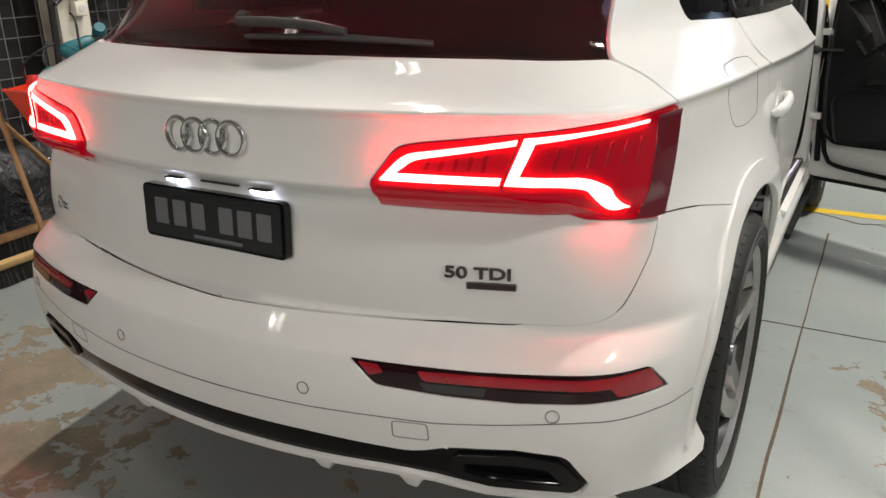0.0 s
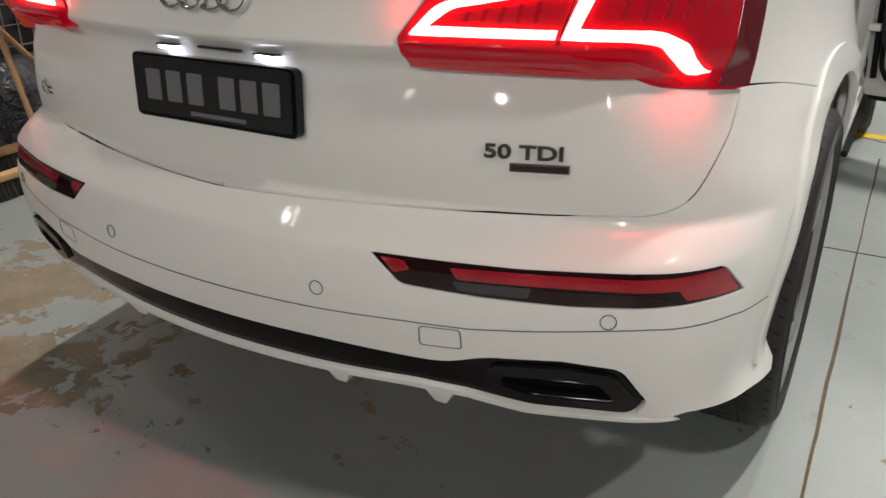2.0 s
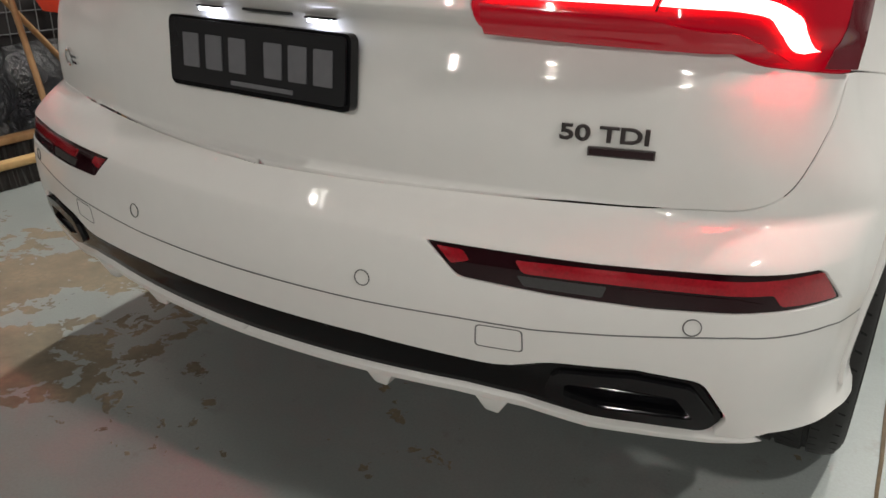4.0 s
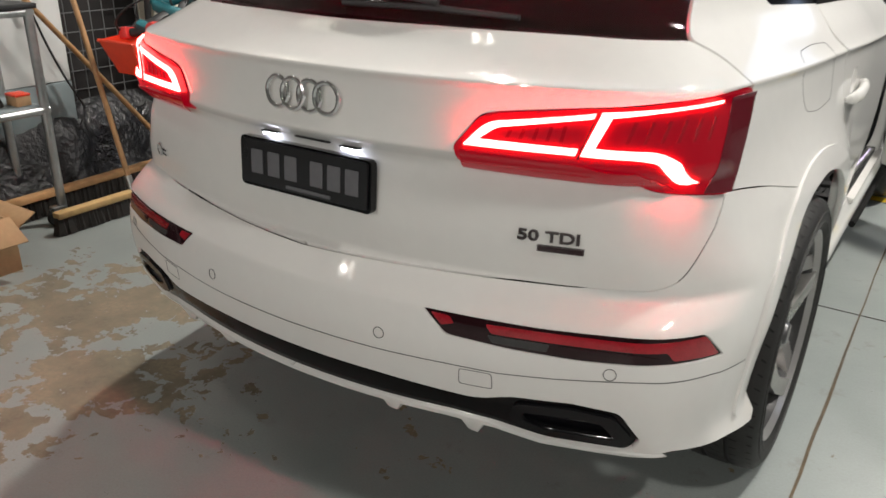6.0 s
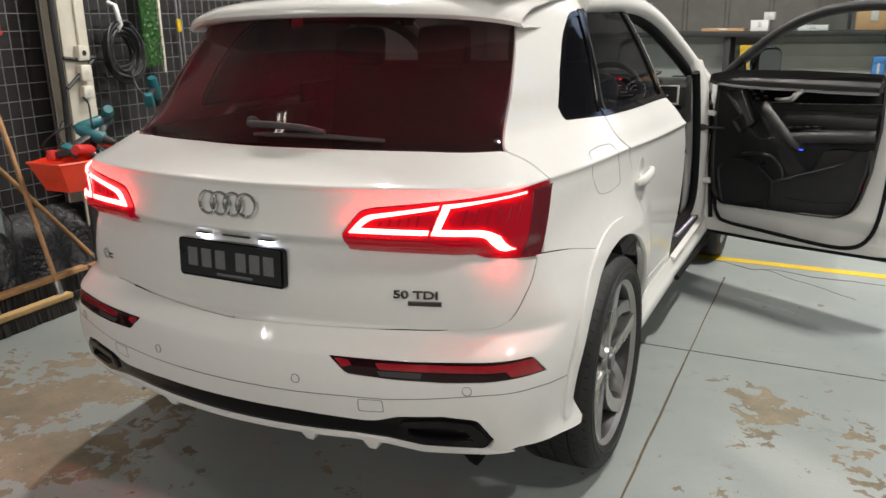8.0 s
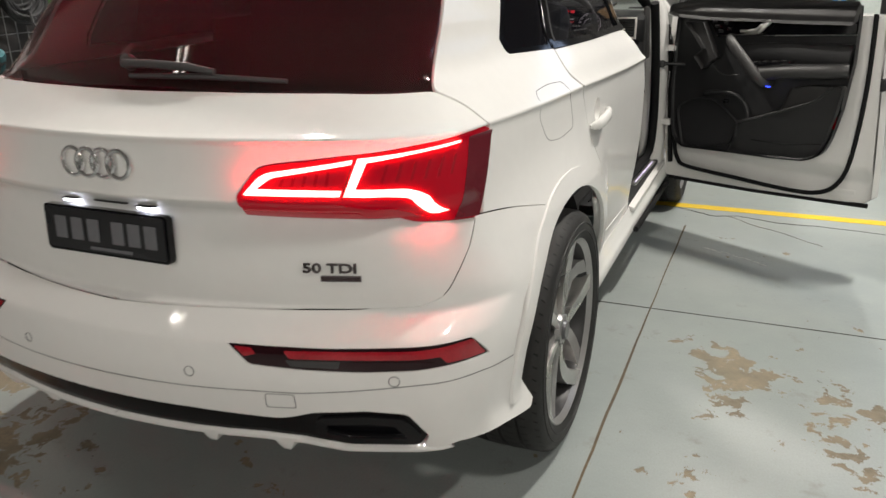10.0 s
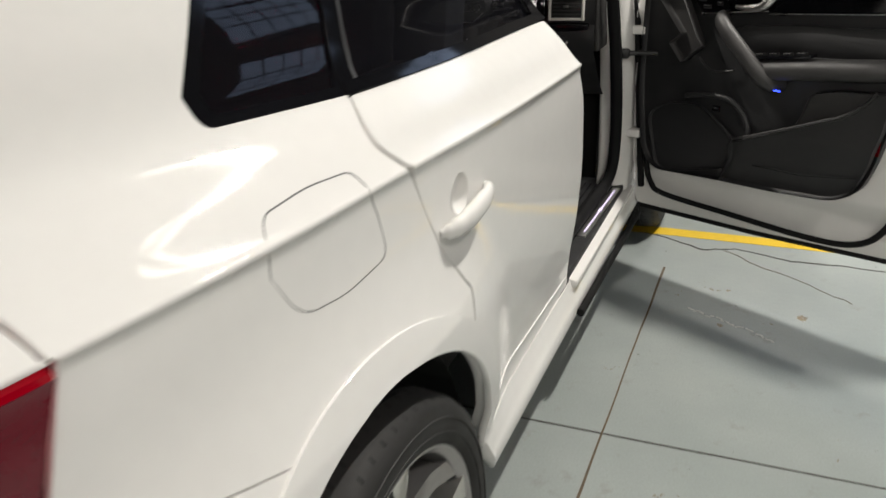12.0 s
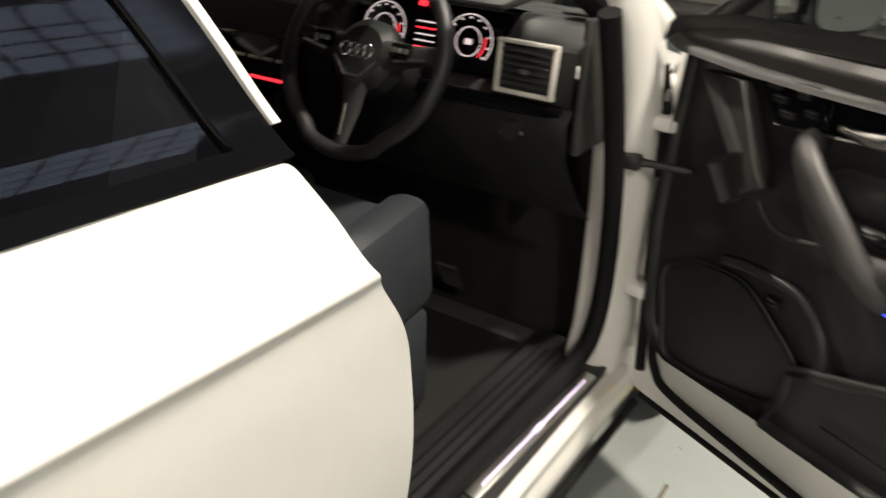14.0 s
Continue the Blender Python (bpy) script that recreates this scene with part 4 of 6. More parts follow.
# dark hull inside the shell
hull = [(x, y, z) for z in (.30, .40) for x, y in ((-.66, .50), (.66, .50), (.66, 4.4), (-.66, 4.4))]
put("underbody", hull, [(0, 3, 2, 1), (4, 5, 6, 7), (0, 1, 5, 4), (1, 2, 6, 5), (2, 3, 7, 6), (3, 0, 4, 7)], DARK, car, "dark underbody")
box("boot_floor", (1.46, 1.10, .03), (0, 1.02, .84), DARK, car)
for sx in (-1, 1):
    box("boot_side", (.03, 1.0, .34), (sx * .70, 1.05, 1.0), DARK, car)
box("rear_seat_back", (1.25, .12, .62), (0, 1.62, 1.05), LEATHER, car, (-12, 0, 0), .04, "black rear seat back")
for x in (-.42, 0, .42):
    box("head_restraint", (.24, .09, .17), (x, 1.55, 1.42), LEATHER, car, (-8, 0, 0), .035)
for s in (1, -1):
    bm = bmesh.new()
    bmesh.ops.create_cone(bm, cap_ends=True, segments=40, radius1=.452, radius2=.452, depth=.34)
    bm.faces.ensure_lookup_table()
    bm.transform(pose(s * .70, AXLE_Y, AXLE_Z, 0, 90, 0))
    for f in [f for f in bm.faces if len(f.verts) > 10 and f.calc_center_median().x * s > .75] + [f for f in bm.faces if len(f.verts) == 4 and f.calc_center_median().z < .30]:
        bm.faces.remove(f)
    part("wheel_housing", bm, DARK, car, "dark wheel housing")


def wheel(x, y, s):
    w = lathe("wheel", [(.118, .286), (.127, .300), (.130, .322), (.127, .345), (.116, .363), (.098, .3715), (.066, .3740), (.064, .367), (.056, .367), (.054, .3745), (.006, .3755), (.004, .368), (-.004, .368), (-.006, .3755), (-.054, .3745),
                        (-.056, .367), (-.064, .367), (-.066, .3740), (-.098, .3715), (-.116, .363), (-.127, .345), (-.130, .31), (-.12, .262), (.118, .286)], RUBBER, car, "black tyre on a two-tone alloy rim", 72)
    w.matrix_local = pose(x, y, AXLE_Z, 0, 0, 0 if s > 0 else 180)
    for sx, rr in ((.1285, .312), (.1285, .336)):
        tube("sidewall_ring", [(sx, rr * math.cos(q), rr * math.sin(q)) for q in np.linspace(0, 2 * math.pi, 60, endpoint=False)], .0022, RUBBER, w, sides=5, closed=True)
    lathe("rim", [(.116, .290), (.120, .288), (.120, .284), (.112, .278), (.104, .271)], SILVER, w, "bright rim flange", 72)
    lathe("rim_barrel", [(.104, .271), (.085, .262), (.02, .257), (-.10, .254)], DARKMETAL, w, "", 60)
    lathe("brake_disc", [(.005, .06), (.012, .06), (.012, .175), (-.012, .175), (-.012, .06)], GUNMETAL, w, "", 40)
    # near-black disc stands in for the shaded hollow behind the spokes
    lathe("dark_back_disc", [(-.03, .25), (-.04, .0)], DARK, w, "", 40)
    for k in range(5):
        q = 2 * math.pi * k / 5 + .35

        def blade(name, outline, x0, x1, mat):
            """A spoke blade: outline of (radius, offset) pairs, front face dished from x0 at the hub to x1 at the rim."""
            n = len(outline)
            vs = []
            for back in (0, 1):
                for r, o in outline:
                    t = (r - .03) / .248
                    xx = x0 + (x1 - x0) * t - .018 * math.sin(math.pi * t) - back * .045
                    vs.append((xx, r * math.cos(q) - o * math.sin(q), r * math.sin(q) + o * math.cos(q)))
            fs = [tuple(range(n)), tuple(reversed(range(n, 2 * n)))] + [(i, i + n, (i + 1) % n + n, (i + 1) % n) for i in range(n)]
            return soften(put(name, vs, fs, mat, w), 30)
        # two blades that part at the hub, bow out and meet again at the rim, over a dark recessed web
        lead = [(.030, -.022), (.07, -.050), (.12, -.074), (.17, -.088), (.22, -.086), (.278, -.060)]
        trail = [(.278, -.004), (.22, -.036), (.17, -.044), (.12, -.034), (.07, -.016), (.03, -.002)]
        blade("spoke", lead + trail, .092, .114, ALLOY)
        # mirrored blade in a darker metal: spoke shade put into its colour
        blade("spoke", [(r, -o) for r, o in (lead + trail)[::-1]], .084, .106, SILVER)
        blade("spoke_web", [(.06, -.020), (.12, -.045), (.19, -.056), (.268, -.026), (.268, .026), (.19, .056), (.12, .045), (.06, .020)], .046, .066, DARKMETAL)
        bolt = (.040 * math.cos(q + .6), .040 * math.sin(q + .6))
        lathe("wheel_bolt", [(.098, 0), (.098, .009), (.08, .010)], STEEL, w, "", 6).location = (0, *bolt)
    vs, fs = [], []
    for k in range(64):
        q = 2 * math.pi * k / 64
        for x0, x1, sk in ((.068, .118, .05), (-.118, -.068, .05), (.012, .044, .03), (-.044, -.012, .03)):
            i = len(vs)
            for xx, dq in ((x0, 0), (x1, sk)):
                for e in (-.0022, .0022):
                    rr = .3762 if abs(xx) < .06 else (.3752 if abs(xx) < .1 else .3645)
                    vs.append((xx, (rr + .0006) * math.cos(q + dq + e / .37), (rr + .0006) * math.sin(q + dq + e / .37)))
            fs.append((i, i + 1, i + 3, i + 2))
    put("tread_pattern", vs, fs, DARK, w)["kind"] = "stuff"
    lathe("centre_cap", [(.108, 0), (.108, .026), (.102, .030), (.08, .032)], GUNMETAL, w, "", 24)
    lathe("hub_ring", [(.097, .028), (.094, .044), (.08, .050)], SILVER, w, "", 30)


for x, y in ((.828, AXLE_Y), (-.828, AXLE_Y), (.828, 3.76), (-.828, 3.76)):
    wheel(x, y, 1 if x > 0 else -1)
# ---- driver's door, standing open ----
HINGE, SWING = Vector((.89, 3.20, 0)), -28.5
ALONG, INWARD = Vector((.8788, -.4772, 0)), Vector((-.4772, -.8788, 0))


def leaf(u, w, z):
    """Point of the door: u from the hinge, w towards its inner face, z up."""
    return HINGE + ALONG * float(u) + INWARD * float(w) + Vector((0, 0, float(z)))


front_door = new("front_door")
front_door.parent = car
front_door["label"] = "open driver's door with black inner trim"


def leaf_panel(name, poly, mat, label="", w=.03, slope=None, **more):
    """A sheet of the door at depth w, or at the depth that slope(u, z) gives."""
    def chart(u, z):
        d = slope(u, z) if slope else w + 0 * u
        return np.stack([HINGE.x + u * ALONG.x + d * INWARD.x, HINGE.y + u * ALONG.y + d * INWARD.y, z + 0 * u], -1)
    ob = panel(name, chart, poly, mat, front_door, label, **more)
    return ob


def leaf_box(name, size, u, w, z, mat, parent=None, tilt=0, bevel=.004, label=""):
    return box(name, size, leaf(u, w, z), mat, parent or front_door, (0, tilt, SWING), bevel, label)


SHELL = [(.03, .315, .03), (.55, .335), (1.10, .372, .02), (1.135, .40, .02), (1.125, .60), (1.10, .95), (1.085, 1.19), (.03, 1.165), (.02, .60)]


# panel() turns its normals away from the cabin's middle, so depth runs the right way for sheets that face the camera
leaf_panel("outer_skin", SHELL, PAINT, "white outer skin", w=-.055, depth=0, step=.06)
leaf_panel("inner_frame", SHELL, PAINT, "white inner door frame", slope=lambda u, z: .012 + .03 * np.clip((.47 - z) / -.06, 0, 1) - .012 * np.clip((u - 1.03) / .06, 0, 1), depth=0, step=.025)
edge = [leaf(p[0], w, p[1]) for w in (-.055, .010) for p in SHELL]
n = len(SHELL)
put("door_edge", edge, [(i, (i + 1) % n, (i + 1) % n + n, i + n) for i in range(n)], PAINT, front_door)
SEAL_LINE = [(.095, 1.17), (.085, .80), (.098, .52), (.125, .425), (.19, .392), (.45, .384), (.75, .378), (.90, .392), (.985, .445), (1.03, .56), (1.052, .80), (1.055, 1.0), (1.048, 1.20)]
tube("door_seal", [leaf(u, .042, z) for u, z in spline(SEAL_LINE, 5)], .0105, SEAL, front_door, "black rubber door seal", sides=8)
tube("sill_seal", [leaf(.06, .006, .306), leaf(.55, .006, .326), leaf(1.12, .006, .366)], .011, SEAL, front_door, "black seal along the bottom edge", sides=8)
TRIM = [(.10, 1.20), (.095, .80), (.11, .57, .04), (.165, .503, .04), (.45, .520), (.66, .528), (.85, .542, .04), (.925, .585, .05), (.957, .66, .05), (.988, .79), (1.01, 1.0), (1.0, 1.235)]


def bowl(u, z):
    return .062 + .012 * np.sin(np.clip((z - .5) / .7, 0, 1) * math.pi)


leaf_panel("trim_panel", TRIM, LEATHER, "black inner trim panel", slope=bowl, depth=.03, step=.025)
leaf_panel("belt_pad", [(.075, 1.190), (.11, 1.176), (.28, 1.166), (.60, 1.163), (1.0, 1.169), (1.005, 1.228), (.60, 1.232), (.22, 1.222), (.09, 1.2)], TRIM_GREY, "soft dark grey upper pad", slope=lambda u, z: .092 - .8 * np.clip(z - 1.195, 0, 1) + .3 * np.clip(z - 1.163, 0, .03), depth=.04, step=.014, radius=.01)
leaf_panel("gloss_strip", [(.44, 1.094), (.62, 1.098), (1.0, 1.118), (1.0, 1.168), (.60, 1.162), (.41, 1.164)], BLACK_GLOSS, "gloss black inlay strip", w=.086, depth=.012, step=.03, radius=.01)
tube("inlay_line", [leaf(.335, .098, 1.080), leaf(.45, .098, 1.090), leaf(.575, .098, 1.102)], .0028, ALU, front_door, "thin silver line", sides=6)
tube("inlay_line", [leaf(.575, .094, 1.092), leaf(.75, .094, 1.102), leaf(1.0, .092, 1.116)], .0020, ALU, front_door, "thin silver line", sides=6)
switches = leaf_panel("switch_plate", [(.288, 1.160), (.417, 1.162), (.450, 1.098), (.346, 1.083)], BLACK_GLOSS, "switch plate", w=.100, depth=.01, step=.03, radius=.008)
for u, z, wd in ((.320, 1.146, .030), (.338, 1.126, .030), (.358, 1.104, .030), (.383, 1.142, .022), (.404, 1.116, .022)):
    leaf_box("seat_memory_key", (wd, .006, .014), u, .104, z, BLACK, switches, 0, .002)
    leaf_box("key_mark", (wd * .7, .002, .0016), u, .1075, z + .004, ALU, switches, 0, 0)
pull = [leaf(.460, .098, 1.108), leaf(.515, .112, 1.108), leaf(.560, .116, 1.116), leaf(.585, .114, 1.138), leaf(.612, .102, 1.158)]
tube("latch_lever", spline(pull, 4), [.006, .006, .007, .008, .009, .010, .010, .011, .012, .012, .013, .013, .012, .010, .010, .008, .007], ALU, front_door, "silver latch lever", sides=8, flat=1.3)
leaf_panel("padded_insert", [(.445, 1.015), (.49, 1.046), (.66, 1.060), (.88, 1.069), (1.0, 1.074), (.995, .988), (.90, .981), (.60, .968), (.51, .966)], LEATHER, "black padded insert", slope=lambda u, z: .080 + .014 * np.sin(np.clip((z - .965) / .1, 0, 1) * math.pi), depth=.02, step=.018, radius=.02)
rest = [leaf(.53, .10, .925), leaf(.60, .126, .926), leaf(.75, .13, .945), leaf(.92, .125, .960), leaf(.995, .10, .966)]
tube("armrest", spline(rest, 5), [.026] * 3 + [.036] * 14 + [.034] * 4, TRIM_GREY, front_door, "dark grey armrest", sides=14, flat=.9)
keys = leaf_box("switch_panel", (.20, .040, .010), .655, .134, .975, BLACK_GLOSS, None, -6, .003)
for k in range(4):
    leaf_box("window_key", (.026, .022, .010), .585 + .045 * k, .136, .974 + .005 * k, BLACK, keys, -6, .003)
    leaf_box("key_edge", (.022, .003, .002), .585 + .045 * k, .148, .979 + .005 * k, ALU, keys, -6, 0)
grip = [leaf(.410, .085, 1.070), leaf(.432, .132, 1.068), leaf(.470, .158, 1.042), leaf(.533, .166, .986), leaf(.590, .160, .926), leaf(.628, .140, .893), leaf(.645, .10, .884)]
tube("grab_handle", spline(grip, 5), .021, TRIM_GREY, front_door, "dark grey grab handle", sides=12, flat=1.25)
leaf_panel("front_cheek", [(.165, 1.138), (.285, 1.145), (.385, .985), (.300, .920), (.238, .978), (.292, 1.016)], TRIM_GREY, "angled trim cheek", slope=lambda u, z: .082 + .05 * np.clip((u - .16) / .22, 0, 1), depth=.03, step=.02, radius=.006)
tube("shelf_line", [leaf(u, .092, z) for u, z in spline([(.335, .935), (.36, .908), (.40, .893), (.47, .905)], 5)], .004, TRIM_GREY, front_door, sides=6)
leaf_panel("pocket_back", [(.700, .755), (.728, .803, .02), (.752, .872, .02), (.84, .893), (1.0, .900), (.99, .80), (.86, .790)], TRIM_GREY, "dark grey wall behind the map pocket", slope=lambda u, z: .086 + .02 * np.clip((z - .75) / .15, 0, 1), depth=.02, step=.02, radius=.006)
leaf_panel("pocket", [(.50, .680), (.71, .757), (.865, .820, .04), (.915, .856, .03), (.945, .900, .02), (1.0, .905), (.985, .79), (.953, .67, .05), (.915, .590, .05), (.845, .552, .04), (.66, .538), (.46, .530), (.497, .61)], LEATHER, "black map pocket", slope=lambda u, z: .084 + .034 * np.clip((z - .53) / .2, 0, 1), depth=.03, step=.02, radius=.006)
tube("pocket_edge", [leaf(u, w, z) for u, w, z in spline([(.50, .114, .680), (.60, .118, .716), (.71, .120, .758), (.80, .120, .793), (.865, .120, .820), (.912, .120, .856), (.945, .118, .898)], 5)], .0065, TRIM_GREY, front_door, "grey rolled edge of the pocket", sides=8)
tube("pocket_fold", [leaf(u, .108, z) for u, z in ((.58, .605), (.75, .607), (.92, .635))], .0022, SEAL, front_door, sides=6)
GRILLE = [(.130, .715, .05), (.215, .760, .04), (.345, .775, .05), (.497, .668, .04), (.462, .562, .03), (.30, .522), (.180, .508, .04)]
leaf_panel("speaker_grille", GRILLE, BLACK, "black loudspeaker grille", w=.078, depth=.02, step=.03)
tube("speaker_rim", [leaf(u, .084, z) for u, z in dense(rounded(GRILLE), .03)], .0045, BLACK, front_door, sides=6, closed=True)
tube("speaker_rim", [leaf(u, .105, z) for u, z in spline([(.30, .800), (.36, .812), (.46, .812), (.52, .776), (.547, .725), (.545, .690)], 5)], .010, BLACK, front_door, sides=8)
leaf_box("boot_key", (.03, .006, .02), .420, .100, .771, BLACK_GLOSS, None, 0, .003)
leaf_box("key_mark", (.016, .002, .004), .420, .104, .774, ALU, None, 0, 0)
leaf_box("ambient_light", (.026, .005, .004), .652, .140, .870, BLUE_GLOW, None, 0, .002, "small lit blue strip")
leaf_box("door_reflector", (.016, .004, .06), .955, .082, .735, REFLECTOR, None, 0, .002, "red door reflector")
leaf_box("latch", (.045, .05, .055), 1.09, -.015, .905, BLACK, None, 0, .005, "black door latch")
for z in (.95, .86):
    leaf_box("frame_plug", (.014, .004, .018), 1.062, .030, z, BLACK, None, 0, .003)
leaf_box("lower_plate", (.14, .004, .018), 1.00, .030, .42, PAINT, None, -3, .004)
# window frame, glass and mirror
FRAME = [(.075, 1.20), (.24, 1.335), (.42, 1.455), (.60, 1.53), (.80, 1.56), (.98, 1.555), (1.045, 1.52), (1.07, 1.36), (1.075, 1.20)]
tube("window_frame", [leaf(u, .012 - .16 * (z - 1.2) * 0, z) for u, z in spline(FRAME, 5)], .027, BLACK, front_door, "black window frame", sides=10)
pane = leaf_panel("window_pane", [(.085, 1.20), (.24, 1.33), (.42, 1.45), (.60, 1.525), (.80, 1.555), (.98, 1.55), (1.04, 1.51), (1.07, 1.20)], CLEAR, "clear door glass", w=.008, depth=.004, step=.08)
pane.visible_shadow = False
leaf_panel("mirror_corner", [(.06, 1.165), (.06, 1.205), (.21, 1.315), (.23, 1.19)], BLACK, "black mirror triangle", w=.022, depth=.02, step=.05)


def mirror():
    bm = bmesh.new()
    bmesh.ops.create_uvsphere(bm, u_segments=24, v_segments=14, radius=1)
    for v in bm.verts:
        v.co = Vector((.055 * v.co.x, .125 * np.sign(v.co.y) * abs(v.co.y) ** .7, .085 * np.sign(v.co.z) * abs(v.co.z) ** .7))
        if v.co.x > .02:
            v.co.x = .02
    bm.transform(Matrix.Translation(leaf(.20, -.19, 1.275)) @ pose(0, 0, 0, 0, 0, SWING))
    case = soften(part("door_mirror", bm, BLACK_GLOSS, front_door, "black door mirror"), 60)
    vs = [leaf(.223, -.19 + .105 * math.copysign(abs(math.cos(q)) ** .6, math.cos(q)), 1.275 + .068 * math.copysign(abs(math.sin(q)) ** .6, math.sin(q))) for q in np.linspace(0, 2 * math.pi, 28, endpoint=False)]
    put("mirror_glass", vs, [tuple(range(28))], CHROME, case)
    tube("mirror_foot", [leaf(.17, -.02, 1.205), leaf(.185, -.10, 1.215), leaf(.195, -.16, 1.235)], [.03, .026, .03], BLACK_GLOSS, case, sides=10)


mirror()
for z in (.622, 1.005):
    box("hinge", (.055, .07, .030), (.912, 3.105, z), PAINT, car, (0, 0, -12), .006, "white door hinge")
    box("hinge_leaf", (.05, .018, .045), (.935, 3.165, z), PAINT, car, (0, 0, SWING), .005)
tube("check_strap", [(.862, 3.030, .930), (.915, 3.040, .930), (.985, 3.060, .926)], [.012, .008, .009], BLACK, car, "black door check strap", sides=8)
box("strap_boot", (.045, .03, .034), (.868, 3.030, .930), BLACK, car, (0, 0, 0), .008)
# black strip added for the shade between pillar and open door
tube("dark_hinge_gap", [(.940, 3.125, .40), (.934, 3.12, .485), (.913, 3.115, .815), (.899, 3.11, 1.03), (.880, 3.10, 1.12)], .013, SEAL, car, "dark strip standing in for the shaded hinge gap", sides=8)
box("wire_gaiter", (.03, .035, .16), (.925, 3.20, .77), SEAL, car, (0, 0, 0), .012)

# ---- door opening and cabin ----


def pillar():
    rows, n = [], 12
    for z, y0, y1, x1 in ((1.30, 2.90, 3.06, .845), (1.20, 2.95, 3.12, .872), (1.10, 2.985, 3.15, .885), (.95, 3.02, 3.17, .893), (.80, 3.04, 3.18, .897), (.62, 3.05, 3.19, .898), (.50, 3.045, 3.19, .897), (.42, 3.02, 3.19, .895), (.36, 2.96, 3.19, .893)):
        ring = rounded([(.78, y0, .02), (x1 - .03, y0 + .004, .02), (x1, y0 + .045, .03), (x1 + .004, y1 - .03, .02), (x1 - .02, y1, .02), (.78, y1, .02)])
        rows.append([(x, y, z) for x, y in ring])
    m = len(rows[0])
    faces = [(i * m + j, i * m + (j + 1) % m, i * m + m + (j + 1) % m, i * m + m + j) for i in range(len(rows) - 1) for j in range(m)]
    soften(put("front_pillar", [p for r in rows for p in r], faces, PAINT, car, "white hinge pillar"), 40)
    box("pillar_step", (.02, .05, .34), (.905, 3.155, .79), PAINT, car, (0, 0, -10), .008)
    for z in (1.06, .70, .46):
        lathe("pillar_plug", [(.0, 0), (.003, .010), (.0, .014)], LABEL, car, "", 14).location = (.900, 3.10, z)


pillar()
flank_panel("pillar_face", [(3.05, 1.16), (3.24, 1.10), (3.24, .26), (3.06, .34, .03), (3.05, .60)], PAINT, "white pillar face", 1, lift=-.052, depth=.03, step=.04)
flank_panel("pillar_label", [(3.085, .80), (3.135, .80), (3.135, .885), (3.085, .885)], LABEL, "printed grey label", 1, lift=-.019, depth=.002, step=.05)
tube("opening_seal", spline([(.845, 2.86, 1.24), (.848, 2.93, 1.08), (.850, 3.0, .88), (.850, 3.035, .68), (.846, 3.03, .53), (.838, 2.97, .462), (.825, 2.80, .446), (.822, 2.3, .446)], 6), .022, SEAL, car, "black opening seal", sides=8)
box("sill_top", (.20, 1.02, .05), (.785, 2.60, .400), BLACK, car, (0, 0, 0), .01, "black sill cover")
for k in range(5):
    tube("sill_rib", [(.72 + .022 * k, 2.14, .427), (.72 + .022 * k, 3.02, .427)], .003, SEAL, car, sides=5)
box("sill_lip", (.060, .92, .03), (.882, 2.67, .390), PAINT, car, (0, 10, 0), .010, "white outer sill")
box("sill_end", (.10, .06, .03), (.80, 2.24, .425), BLACK, car, (0, 0, 14), .010)
scuff = box("scuff_plate", (.030, .50, .006), (.862, 2.735, .4285), ALU, car, (0, 4, -1.8), .002, "silver scuff plate with a lit line")
for y0, ln in ((2.62, .20), (2.85, .20)):
    box("lit_line", (.006, ln, .003), (.864 + .0315 * (y0 - 2.735), y0, .4325), SILL_GLOW, scuff, (0, 4, -1.8), .001)
box("lit_mark", (.012, .035, .003), (.864, 2.735, .4330), SILL_GLOW, scuff, (0, 4, 0), .001)
tube("sill_rubber", [(.925, 2.20, .300), (.925, 3.18, .262)], .013, SEAL, car, "black rubber under the sill", sides=8)
box("cabin_floor", (1.3, 1.5, .02), (0, 2.55, .36), CARPET, car, (0, 0, 0), 0, "dark carpet")
box("floor_mat", (.44, .60, .012), (.44, 2.82, .378), CARPET, car, (4, 0, 0), .005, "grey floor mat")
box("mat_clip", (.03, .03, .01), (.55, 2.60, .388), ALU, car, (0, 0, 0), .004)
box("cabin_wall", (.03, 1.6, .9), (-.80, 2.4, .80), LEATHER, car, (0, 0, 0), .01)
box("bulkhead", (1.5, .05, .75), (0, 3.22, .72), DARK, car, (-8, 0, 0), 0)
box("headliner", (1.20, 1.9, .03), (0, 2.0, 1.585), TRIM_GREY, car, (0, 0, 0), .01, "grey roof lining")


